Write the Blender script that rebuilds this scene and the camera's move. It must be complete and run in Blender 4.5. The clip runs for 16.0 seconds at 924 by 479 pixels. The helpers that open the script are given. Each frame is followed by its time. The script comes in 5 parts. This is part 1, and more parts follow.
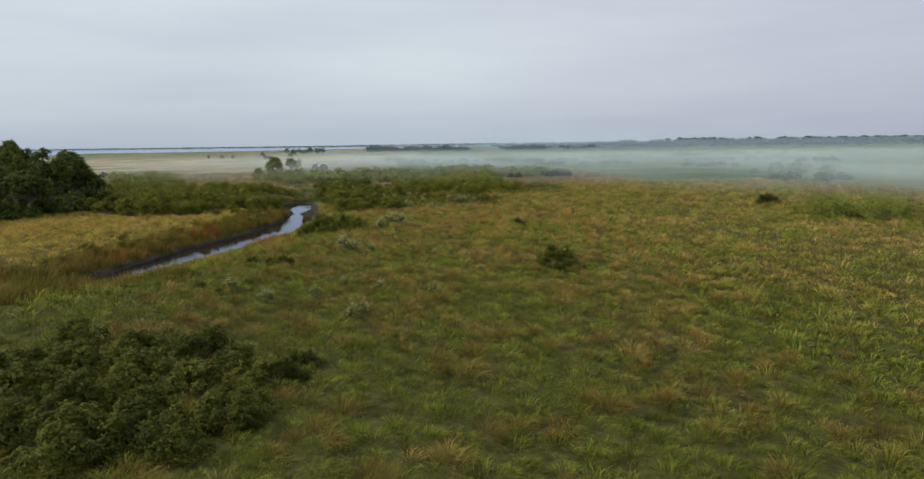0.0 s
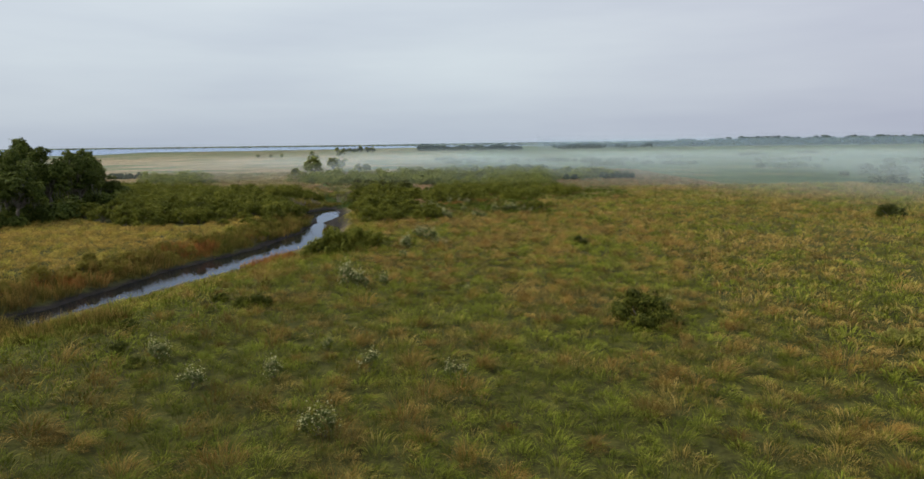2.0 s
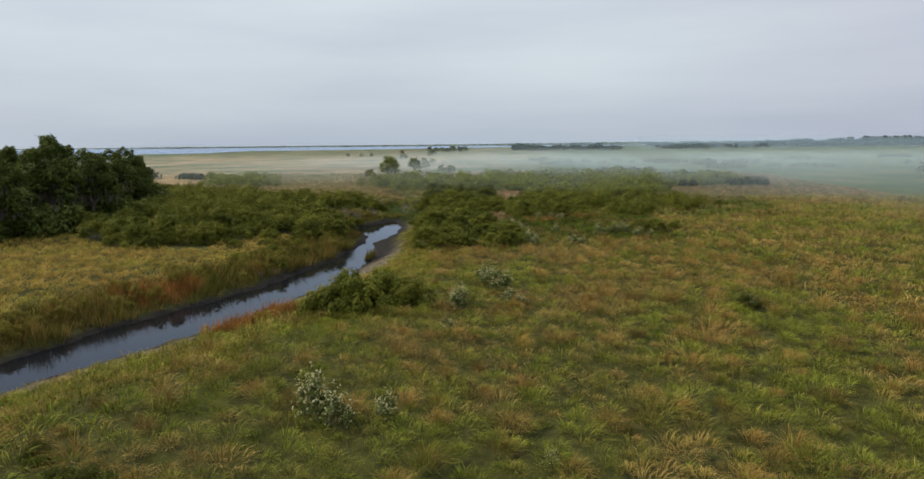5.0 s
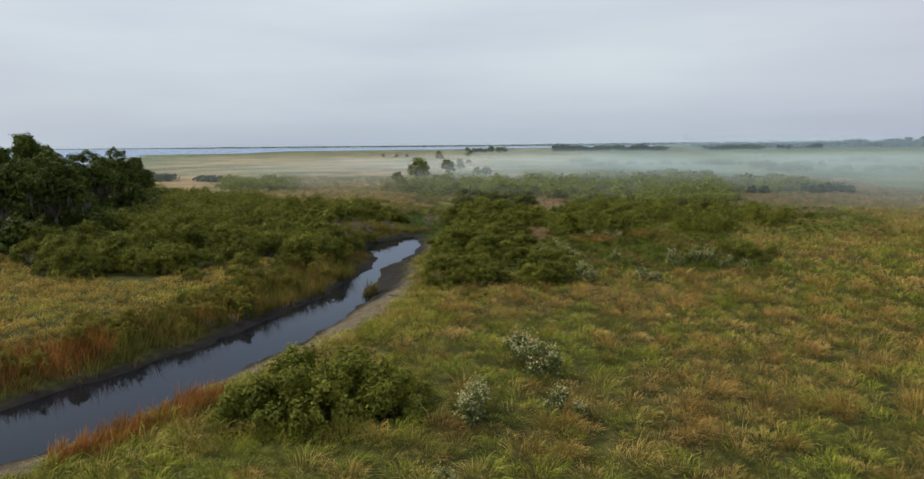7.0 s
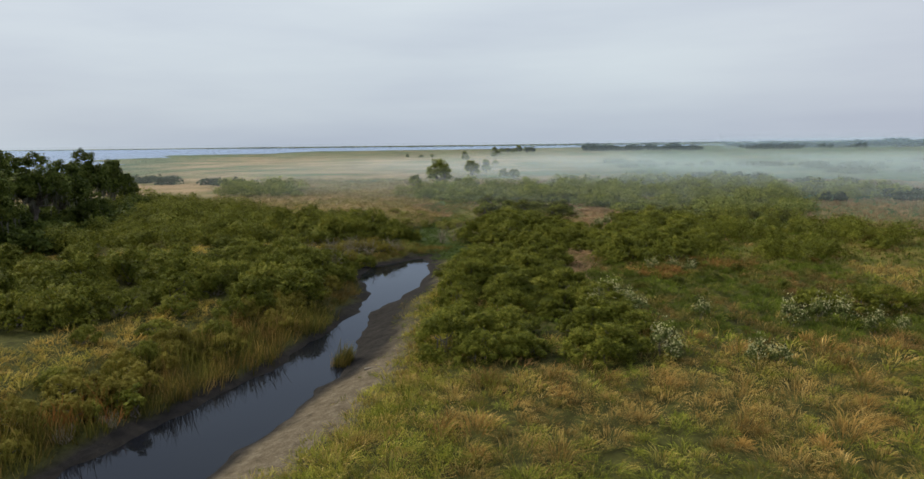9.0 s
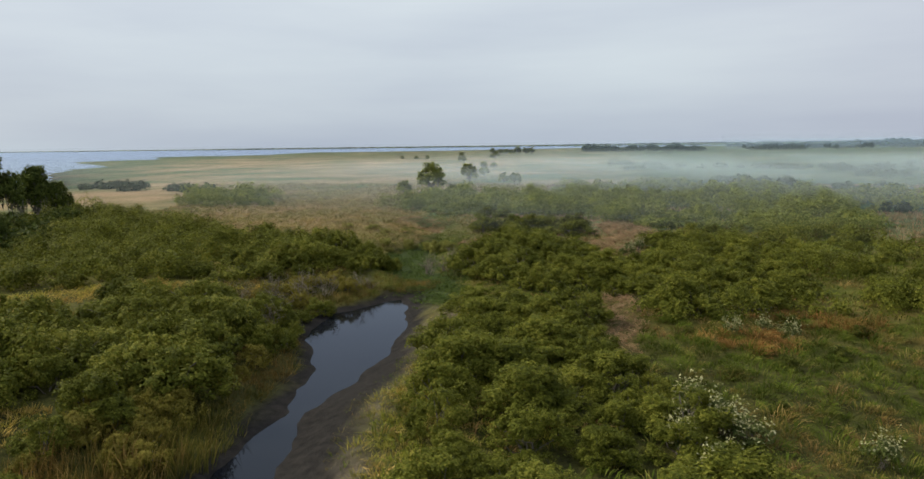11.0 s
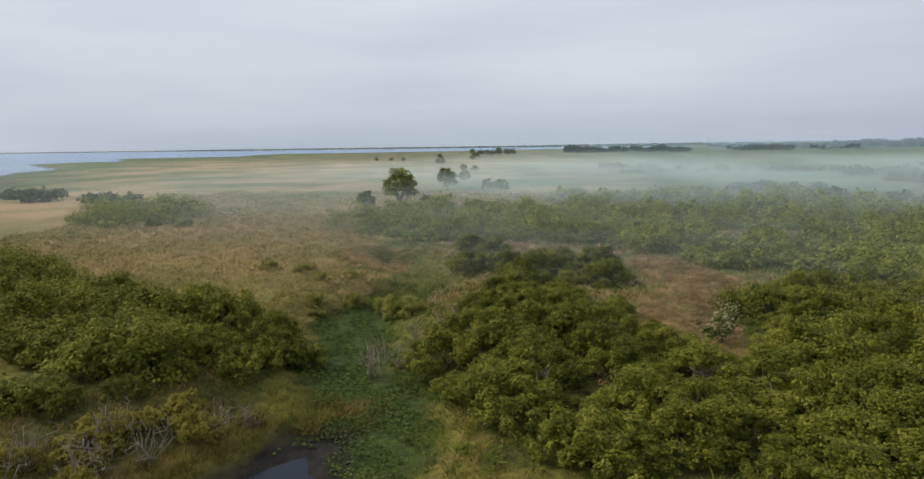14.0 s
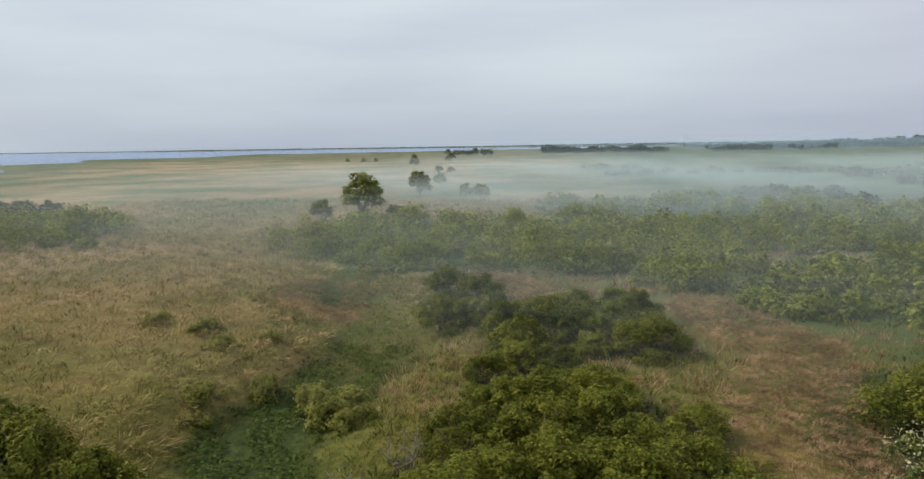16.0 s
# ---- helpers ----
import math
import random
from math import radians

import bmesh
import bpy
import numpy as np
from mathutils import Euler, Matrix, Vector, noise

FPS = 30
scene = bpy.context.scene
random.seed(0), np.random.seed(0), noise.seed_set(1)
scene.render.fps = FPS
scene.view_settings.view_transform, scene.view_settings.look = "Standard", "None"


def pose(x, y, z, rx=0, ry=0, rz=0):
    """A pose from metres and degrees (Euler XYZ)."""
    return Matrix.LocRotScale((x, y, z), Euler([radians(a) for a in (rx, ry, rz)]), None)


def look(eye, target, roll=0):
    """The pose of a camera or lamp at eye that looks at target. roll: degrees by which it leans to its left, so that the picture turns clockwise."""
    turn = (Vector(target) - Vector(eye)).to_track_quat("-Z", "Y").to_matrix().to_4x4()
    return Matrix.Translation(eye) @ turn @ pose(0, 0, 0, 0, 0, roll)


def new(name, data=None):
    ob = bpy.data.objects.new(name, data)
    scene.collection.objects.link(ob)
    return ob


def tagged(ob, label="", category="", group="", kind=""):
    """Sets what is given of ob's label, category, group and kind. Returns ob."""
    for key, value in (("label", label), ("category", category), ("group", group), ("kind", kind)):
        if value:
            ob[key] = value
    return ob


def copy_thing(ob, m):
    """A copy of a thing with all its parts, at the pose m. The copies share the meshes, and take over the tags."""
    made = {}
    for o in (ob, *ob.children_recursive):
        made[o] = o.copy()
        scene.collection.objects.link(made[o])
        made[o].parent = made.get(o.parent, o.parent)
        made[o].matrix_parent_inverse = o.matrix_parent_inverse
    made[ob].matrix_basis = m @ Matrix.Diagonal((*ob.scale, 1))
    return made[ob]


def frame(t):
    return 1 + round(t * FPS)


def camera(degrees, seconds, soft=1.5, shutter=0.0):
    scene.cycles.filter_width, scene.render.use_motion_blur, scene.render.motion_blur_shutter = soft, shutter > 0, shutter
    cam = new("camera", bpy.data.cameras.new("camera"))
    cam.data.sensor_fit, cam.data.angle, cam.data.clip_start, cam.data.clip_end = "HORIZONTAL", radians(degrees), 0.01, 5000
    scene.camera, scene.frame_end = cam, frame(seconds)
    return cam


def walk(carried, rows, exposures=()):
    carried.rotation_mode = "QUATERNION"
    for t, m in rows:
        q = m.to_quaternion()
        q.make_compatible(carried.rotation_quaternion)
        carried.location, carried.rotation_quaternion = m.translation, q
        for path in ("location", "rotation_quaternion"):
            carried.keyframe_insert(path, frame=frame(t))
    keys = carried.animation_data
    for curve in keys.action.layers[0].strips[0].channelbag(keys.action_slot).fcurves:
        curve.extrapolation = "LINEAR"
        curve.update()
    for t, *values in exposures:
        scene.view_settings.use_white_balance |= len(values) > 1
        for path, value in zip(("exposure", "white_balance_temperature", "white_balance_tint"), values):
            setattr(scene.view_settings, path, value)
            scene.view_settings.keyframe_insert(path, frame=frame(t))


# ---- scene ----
cam = camera(68.5, 16.0, soft=1.55)
METRES, EYE, TILT, LEAN, TURN = 175.7, 13.0, 0.0, 0.0, -3.7
ROWS = [
    (0.0, 0.0, 0.0, 0.0, -0.11, -8.15, 0.69),
    (0.5, 0.002, 0.0294, -0.0002, 0.87, -8.14, 0.68),
    (1.0, 0.0036, 0.0623, -0.0005, 2.02, -8.15, 0.69),
    (1.5, 0.0045, 0.0917, -0.0007, 3.1, -8.16, 0.69),
    (2.0, 0.0048, 0.1247, -0.0009, 4.32, -8.18, 0.7),
    (2.5, 0.0045, 0.154, -0.0011, 5.54, -8.17, 0.68),
    (3.0, 0.0035, 0.1867, -0.0012, 7.06, -8.16, 0.67),
    (3.5, 0.0021, 0.2159, -0.0012, 8.57, -8.16, 0.64),
    (4.0, -0.0002, 0.2488, -0.0018, 10.19, -8.14, 0.62),
    (6.5, -0.0214, 0.4002, -0.0031, 14.65, -8.09, 0.55),
    (7.0, -0.028, 0.433, -0.0032, 15.67, -8.06, 0.54),
    (7.5, -0.0343, 0.4621, -0.0032, 16.54, -8.07, 0.57),
    (8.0, -0.0418, 0.4946, -0.0032, 17.47, -8.05, 0.61),
    (8.5, -0.0492, 0.5234, -0.0032, 17.99, -8.06, 0.62),
    (9.0, -0.0573, 0.554, -0.0032, 17.98, -8.06, 0.66),
    (11.5, -0.1022, 0.7067, -0.0022, 17.77, -7.97, 0.75),
    (12.0, -0.1112, 0.7369, -0.0024, 17.73, -7.95, 0.76),
    (12.5, -0.1203, 0.767, -0.0023, 17.45, -7.97, 0.8),
    (13.0, -0.1294, 0.7971, -0.0021, 17.14, -7.97, 0.8),
    (13.5, -0.1383, 0.8271, -0.0018, 16.68, -7.96, 0.8),
    (14.0, -0.1471, 0.8572, -0.0019, 16.03, -7.95, 0.79),
    (14.5, -0.1558, 0.8871, -0.0018, 15.31, -7.98, 0.82),
    (15.0, -0.164, 0.9169, -0.0016, 14.77, -8.0, 0.83),
    (15.5, -0.172, 0.9469, -0.0016, 14.24, -7.98, 0.87),
    (16.0, -0.1798, 0.9766, -0.0018, 13.99, -7.97, 0.86),
]
walk(cam, [(t, pose(0, 0, EYE, TILT, LEAN, TURN) @ pose(METRES * x, METRES * y, METRES * z, 90 + pitch, roll, yaw)) for t, x, y, z, yaw, pitch, roll in ROWS])

# ---------------------------------------------------------------- sky and sun
SUN_ELEVATION, SUN_AZIMUTH = 36.0, 280.0          # degrees; azimuth clockwise from +y


def make_sky():
    world = bpy.data.worlds.new("overcast_sky")
    scene.world = world
    world.use_nodes = True
    nt = world.node_tree
    nt.nodes.clear()
    out = nt.nodes.new("ShaderNodeOutputWorld")
    bg = nt.nodes.new("ShaderNodeBackground")
    sky = nt.nodes.new("ShaderNodeTexSky")
    sky.sky_type, sky.sun_disc = "NISHITA", False
    sky.sun_elevation, sky.sun_rotation = radians(SUN_ELEVATION), radians(SUN_AZIMUTH)
    sky.air_density, sky.dust_density = 1.0, 3.0
    dim = nt.nodes.new("ShaderNodeMix")
    dim.data_type, dim.blend_type = "RGBA", "MULTIPLY"
    dim.inputs[0].default_value = 1.0
    dim.inputs[7].default_value = (0.1, 0.1, 0.1, 1)
    # stratus sheet: soft long streaks, a little duller towards the horizon
    co = nt.nodes.new("ShaderNodeTexCoord")
    mp = nt.nodes.new("ShaderNodeMapping")
    mp.inputs["Scale"].default_value = (1.0, 1.4, 7.0)
    mp.inputs["Rotation"].default_value = (0.05, 0.04, 0.3)
    nz = nt.nodes.new("ShaderNodeTexNoise")
    nz.inputs["Scale"].default_value, nz.inputs["Detail"].default_value = 1.3, 5.0
    nz.inputs["Roughness"].default_value = 0.5
    ramp = nt.nodes.new("ShaderNodeValToRGB")
    ramp.color_ramp.elements[0].position, ramp.color_ramp.elements[1].position = 0.3, 0.72
    ramp.color_ramp.elements[0].color = (0.50, 0.535, 0.625, 1)
    ramp.color_ramp.elements[1].color = (0.66, 0.70, 0.745, 1)
    sep = nt.nodes.new("ShaderNodeSeparateXYZ")
    rise = nt.nodes.new("ShaderNodeValToRGB")
    rise.color_ramp.elements[0].position, rise.color_ramp.elements[1].position = 0.0, 0.22
    rise.color_ramp.elements[0].color = (0.90, 0.93, 0.96, 1)
    rise.color_ramp.elements[1].color = (1.16, 1.16, 1.14, 1)
    zenith = rise.color_ramp.elements.new(1.0)                     # an overcast sky is brightest overhead
    zenith.color = (1.55, 1.53, 1.48, 1)
    mul = nt.nodes.new("ShaderNodeMix")
    mul.data_type, mul.blend_type = "RGBA", "MULTIPLY"
    mul.inputs[0].default_value = 1.0
    mix = nt.nodes.new("ShaderNodeMix")
    mix.data_type = "RGBA"
    mix.inputs[0].default_value = 0.93
    link = nt.links.new
    link(co.outputs["Generated"], mp.inputs["Vector"])
    link(mp.outputs[0], nz.inputs["Vector"])
    link(nz.outputs[0], ramp.inputs[0])
    link(co.outputs["Generated"], sep.inputs[0])
    link(sep.outputs[2], rise.inputs[0])
    link(ramp.outputs[0], mul.inputs[6])
    side = nt.nodes.new("ShaderNodeValToRGB")
    side.color_ramp.elements[0].position, side.color_ramp.elements[1].position = 0.0, 0.62
    side.color_ramp.elements[0].color = (0.98, 1.015, 1.02, 1)
    side.color_ramp.elements[1].color = (0.86, 0.84, 0.90, 1)
    wide = nt.nodes.new("ShaderNodeMix")
    wide.data_type, wide.blend_type = "RGBA", "MULTIPLY"
    wide.inputs[0].default_value = 1.0
    link(sep.outputs[0], side.inputs[0])
    link(rise.outputs[0], wide.inputs[6])
    link(side.outputs[0], wide.inputs[7])
    link(wide.outputs[2], mul.inputs[7])
    link(sky.outputs[0], dim.inputs[6])
    link(dim.outputs[2], mix.inputs[6])
    link(mul.outputs[2], mix.inputs[7])
    link(mix.outputs[2], bg.inputs[0])
    bg.inputs[1].default_value = 1.0
    link(bg.outputs[0], out.inputs[0])


make_sky()
sun_data = bpy.data.lights.new("sun", "SUN")
sun_data.energy, sun_data.angle, sun_data.color = 3.5, radians(14), (1.0, 0.90, 0.66)
sun = new("sun", sun_data)
az, el = radians(SUN_AZIMUTH), radians(SUN_ELEVATION)
sun.matrix_world = look((math.sin(az) * math.cos(el) * 100, math.cos(az) * math.cos(el) * 100, math.sin(el) * 100), (0, 0, 0))
scene.view_settings.exposure = 0.0
scene.cycles.transparent_max_bounces = 64                       # many thin layers of mist lie behind one another


# ---------------------------------------------------------------- materials
def nodes(name):
    m = bpy.data.materials.new(name)
    m.use_nodes = True
    nt = m.node_tree
    nt.nodes.clear()
    out = nt.nodes.new("ShaderNodeOutputMaterial")
    return m, nt, out


def noise_node(nt, scale, detail=4.0, rough=0.55, stretch=None, offset=(0, 0, 0)):
    geo = nt.nodes.new("ShaderNodeNewGeometry")
    mp = nt.nodes.new("ShaderNodeMapping")
    mp.inputs["Location"].default_value = offset
    if stretch:
        mp.inputs["Scale"].default_value = stretch
    n = nt.nodes.new("ShaderNodeTexNoise")
    n.inputs["Scale"].default_value, n.inputs["Detail"].default_value, n.inputs["Roughness"].default_value = scale, detail, rough
    nt.links.new(geo.outputs["Position"], mp.inputs["Vector"])
    nt.links.new(mp.outputs[0], n.inputs["Vector"])
    return n.outputs[0]


def ramp_node(nt, socket, stops):
    r = nt.nodes.new("ShaderNodeValToRGB")
    els = r.color_ramp.elements
    while len(els) < len(stops):
        els.new(0.5)
    for e, (p, c) in zip(els, stops):
        e.position, e.color = p, (*c, 1) if len(c) == 3 else c
    nt.links.new(socket, r.inputs[0])
    return r.outputs[0]


def mix_node(nt, a, b, fac, blend="MIX"):
    n = nt.nodes.new("ShaderNodeMix")
    n.data_type, n.blend_type = "RGBA", blend
    for sock, v in ((n.inputs[0], fac), (n.inputs[6], a), (n.inputs[7], b)):
        if isinstance(v, (int, float)):
            sock.default_value = v
        elif isinstance(v, tuple):
            sock.default_value = (*v, 1)
        else:
            nt.links.new(v, sock)
    return n.outputs[2]


def math_node(nt, op, a, b=0.0, clamp=False):
    n = nt.nodes.new("ShaderNodeMath")
    n.operation, n.use_clamp = op, clamp
    for sock, v in ((n.inputs[0], a), (n.inputs[1], b)):
        if isinstance(v, (int, float)):
            sock.default_value = v
        else:
            nt.links.new(v, sock)
    return n.outputs[0]


def surface(nt, out, colour, rough=0.8, bump=None, bump_strength=0.4, bump_distance=0.1, translucent=0.0, spec=0.25):
    p = nt.nodes.new("ShaderNodeBsdfPrincipled")
    if isinstance(colour, tuple):
        p.inputs["Base Color"].default_value = (*colour, 1)
    else:
        nt.links.new(colour, p.inputs["Base Color"])
    p.inputs["Roughness"].default_value = rough
    p.inputs["Specular IOR Level"].default_value = spec
    if bump is not None:
        b = nt.nodes.new("ShaderNodeBump")
        b.inputs["Strength"].default_value, b.inputs["Distance"].default_value = bump_strength, bump_distance
        nt.links.new(bump, b.inputs["Height"])
        nt.links.new(b.outputs[0], p.inputs["Normal"])
    if translucent:
        t = nt.nodes.new("ShaderNodeBsdfTranslucent")
        if isinstance(colour, tuple):
            t.inputs[0].default_value = (*colour, 1)
        else:
            nt.links.new(colour, t.inputs[0])
        mx = nt.nodes.new("ShaderNodeMixShader")
        mx.inputs[0].default_value = translucent
        nt.links.new(p.outputs[0], mx.inputs[1])
        nt.links.new(t.outputs[0], mx.inputs[2])
        nt.links.new(mx.outputs[0], out.inputs[0])
    else:
        nt.links.new(p.outputs[0], out.inputs[0])
    return p


def leaf_material(name, dark, mid, light, patch=0.25, translucent=0.25, rough=0.7, spec=0.08):
    """Leaves or blades: each one a shade of its own, in drifts a few metres wide."""
    m, nt, out = nodes(name)
    geo = nt.nodes.new("ShaderNodeNewGeometry")
    drift = noise_node(nt, patch, 3.0)
    both = math_node(nt, "ADD", math_node(nt, "MULTIPLY", geo.outputs["Random Per Island"], 0.38),
                     math_node(nt, "MULTIPLY", drift, 0.8))
    both = math_node(nt, "SUBTRACT", both, 0.06)
    col = ramp_node(nt, both, [(0.15, dark), (0.5, mid), (0.85, light)])
    surface(nt, out, col, rough, translucent=translucent, spec=spec)
    return m


def meadow_material(name, greens, tans, scale=0.16, bias=0.0):
    """Marsh grass: green and tan blades mixed, in drifts."""
    m, nt, out = nodes(name)
    geo = nt.nodes.new("ShaderNodeNewGeometry")
    rnd = geo.outputs["Random Per Island"]
    green = ramp_node(nt, rnd, [(0.0, greens[0]), (0.6, greens[1]), (1.0, greens[2])])
    tan = ramp_node(nt, rnd, [(0.0, tans[0]), (0.6, tans[1]), (1.0, tans[2])])
    big = noise_node(nt, scale, 4.0, 0.6, stretch=(1.0, 0.8, 0.0))
    small = noise_node(nt, scale * 5.0, 2.0, 0.5, stretch=(1, 1, 0), offset=(9, 4, 0))
    f = math_node(nt, "ADD", math_node(nt, "MULTIPLY", big, 0.9), math_node(nt, "MULTIPLY", small, 0.75))
    f = math_node(nt, "ADD", f, math_node(nt, "MULTIPLY", rnd, 0.18))
    f = math_node(nt, "ADD", f, bias - 0.9)
    f = math_node(nt, "MULTIPLY", math_node(nt, "ADD", f, 0.12), 4.2, True)
    col = mix_node(nt, green, tan, f)
    lot = noise_node(nt, 0.42, 2.0, 0.5, stretch=(1, 1, 0), offset=(41, 13, 0))
    col = mix_node(nt, col, ramp_node(nt, lot, [(0.34, (0.62, 0.64, 0.6)), (0.64, (1.32, 1.32, 1.25))]), 1.0, "MULTIPLY")
    at = nt.nodes.new("ShaderNodeAttribute")                       # 0 at the root, 1 at the dry tip, which is also painted lit
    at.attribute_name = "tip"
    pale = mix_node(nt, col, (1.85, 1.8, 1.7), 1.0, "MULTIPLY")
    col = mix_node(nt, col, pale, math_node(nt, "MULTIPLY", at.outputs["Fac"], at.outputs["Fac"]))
    surface(nt, out, col, 0.8, translucent=0.25, spec=0.06)
    return m


def tussock_material(name, greens, tans, share=0.5, east=0.0, drift=0.09):
    """Tussock grass: each tussock green or tan, more of one sort in each stretch of land; tips paler."""
    m, nt, out = nodes(name)
    geo = nt.nodes.new("ShaderNodeNewGeometry")
    rnd = geo.outputs["Random Per Island"]
    at = {}
    for key in ("tip", "tuft"):
        a = nt.nodes.new("ShaderNodeAttribute")
        a.attribute_name = key
        at[key] = a.outputs["Fac"]
    green = ramp_node(nt, rnd, [(0.0, greens[0]), (0.35, greens[1]), (0.75, greens[1]), (1.0, greens[2])])
    tan = ramp_node(nt, rnd, [(0.0, tans[0]), (0.35, tans[1]), (0.75, tans[1]), (1.0, tans[2])])
    big = noise_node(nt, drift, 4.0, 0.6, stretch=(1.0, 0.8, 0.0))
    f = math_node(nt, "ADD", math_node(nt, "MULTIPLY", at["tuft"], 0.8), math_node(nt, "MULTIPLY", math_node(nt, "SUBTRACT", big, 0.5), 2.6))
    f = math_node(nt, "ADD", f, math_node(nt, "MULTIPLY", rnd, 0.25))
    if east:
        sep = nt.nodes.new("ShaderNodeSeparateXYZ")
        nt.links.new(geo.outputs["Position"], sep.inputs[0])
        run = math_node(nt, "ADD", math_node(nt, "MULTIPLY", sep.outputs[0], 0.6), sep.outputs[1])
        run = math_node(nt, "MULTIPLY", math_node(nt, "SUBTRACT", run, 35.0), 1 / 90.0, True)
        f = math_node(nt, "ADD", f, math_node(nt, "MULTIPLY", run, east))
    f = math_node(nt, "MULTIPLY", math_node(nt, "ADD", f, share - 0.86), 2.4, True)
    col = mix_node(nt, green, tan, f)
    if east:                                                       # darker in the south, lighter northwards: the lift of distant haze painted in
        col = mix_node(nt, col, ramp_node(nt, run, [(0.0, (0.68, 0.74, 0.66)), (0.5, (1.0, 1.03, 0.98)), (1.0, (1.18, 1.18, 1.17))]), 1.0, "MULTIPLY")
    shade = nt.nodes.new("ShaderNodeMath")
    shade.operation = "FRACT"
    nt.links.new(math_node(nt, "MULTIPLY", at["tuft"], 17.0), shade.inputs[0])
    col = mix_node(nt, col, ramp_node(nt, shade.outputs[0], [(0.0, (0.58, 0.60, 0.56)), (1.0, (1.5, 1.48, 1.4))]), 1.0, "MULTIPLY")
    # paler tips: dry ends, plus the light on tussock tops put into colour
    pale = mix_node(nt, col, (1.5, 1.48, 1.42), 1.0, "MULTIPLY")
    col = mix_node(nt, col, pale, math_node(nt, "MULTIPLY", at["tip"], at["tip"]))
    surface(nt, out, col, 0.8, translucent=0.2, spec=0.06)
    return m


def ground_material():
    m, nt, out = nodes("marsh_ground")
    at = {}
    for key in ("sand", "mud", "bed", "marsh", "wood", "shaded_thatch", "dry"):
        a = nt.nodes.new("ShaderNodeAttribute")
        a.attribute_name = key
        at[key] = a.outputs["Fac"]
    n1 = noise_node(nt, 0.13, 5.0, 0.6, offset=(3, 7, 0))
    n2 = noise_node(nt, 1.7, 4.0, 0.6)
    n3 = noise_node(nt, 0.022, 4.0, 0.6, offset=(31, 5, 0))
    fine = noise_node(nt, 9.0, 3.0, 0.6)
    grass = ramp_node(nt, n1, [(0.3, (0.085, 0.105, 0.020)), (0.52, (0.15, 0.135, 0.036)), (0.7, (0.22, 0.155, 0.055))])
    grass = mix_node(nt, grass, ramp_node(nt, n2, [(0.3, (0.45, 0.5, 0.45)), (0.7, (1.15, 1.1, 1.0))]), 0.8, "MULTIPLY")
    far = ramp_node(nt, n3, [(0.36, (0.072, 0.108, 0.044)), (0.47, (0.18, 0.15, 0.073)), (0.58, (0.29, 0.205, 0.12))])
    # near-black ground: the shade in gaps between tussocks and bushes put into colour
    shaded_thatch = ramp_node(nt, n2, [(0.3, (0.026, 0.028, 0.010)), (0.7, (0.085, 0.085, 0.024))])
    grass = mix_node(nt, grass, shaded_thatch, at["shaded_thatch"])
    lush = ramp_node(nt, n3, [(0.36, (0.040, 0.074, 0.036)), (0.5, (0.062, 0.094, 0.042)), (0.66, (0.13, 0.12, 0.058))])
    far = mix_node(nt, lush, far, at["dry"])
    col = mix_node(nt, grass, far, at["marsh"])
    sand = ramp_node(nt, n2, [(0.25, (0.075, 0.060, 0.042)), (0.5, (0.13, 0.105, 0.075)), (0.75, (0.19, 0.16, 0.12))])
    sand = mix_node(nt, sand, ramp_node(nt, fine, [(0.35, (0.6, 0.6, 0.55)), (0.6, (1.1, 1.1, 1.1))]), 0.8, "MULTIPLY")
    col = mix_node(nt, col, sand, at["sand"])
    bed = ramp_node(nt, n2, [(0.3, (0.020, 0.030, 0.010)), (0.7, (0.060, 0.084, 0.024))])
    col = mix_node(nt, col, bed, at["bed"])
    mud = ramp_node(nt, n2, [(0.3, (0.013, 0.012, 0.012)), (0.7, (0.032, 0.029, 0.027))])
    col = mix_node(nt, col, mud, at["mud"])
    # darker ground beneath the oak grove
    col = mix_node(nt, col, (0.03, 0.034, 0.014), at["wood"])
    hump = math_node(nt, "ADD", n2, math_node(nt, "MULTIPLY", fine, 0.4))
    surface(nt, out, col, 0.9, bump=hump, bump_strength=0.6, bump_distance=0.35, spec=0.06)
    return m


def water_material():
    """Peat-dark water: a black body under a mirror that Fresnel drives."""
    m, nt, out = nodes("still_water")
    ripple = noise_node(nt, 1.2, 3.0, 0.5)
    bump = nt.nodes.new("ShaderNodeBump")
    bump.inputs["Strength"].default_value, bump.inputs["Distance"].default_value = 0.02, 0.02
    nt.links.new(ripple, bump.inputs["Height"])
    body = nt.nodes.new("ShaderNodeBsdfDiffuse")
    body.inputs[0].default_value = (0.008, 0.009, 0.013, 1)
    gloss = nt.nodes.new("ShaderNodeBsdfGlossy")
    gloss.inputs["Color"].default_value = (0.74, 0.83, 0.98, 1)
    gloss.inputs["Roughness"].default_value = 0.02
    fres = nt.nodes.new("ShaderNodeFresnel")
    fres.inputs["IOR"].default_value = 1.22
    mx = nt.nodes.new("ShaderNodeMixShader")
    nt.links.new(bump.outputs[0], gloss.inputs["Normal"])
    nt.links.new(bump.outputs[0], fres.inputs["Normal"])
    nt.links.new(fres.outputs[0], mx.inputs[0])
    nt.links.new(body.outputs[0], mx.inputs[1])
    nt.links.new(gloss.outputs[0], mx.inputs[2])
    nt.links.new(mx.outputs[0], out.inputs[0])
    return m


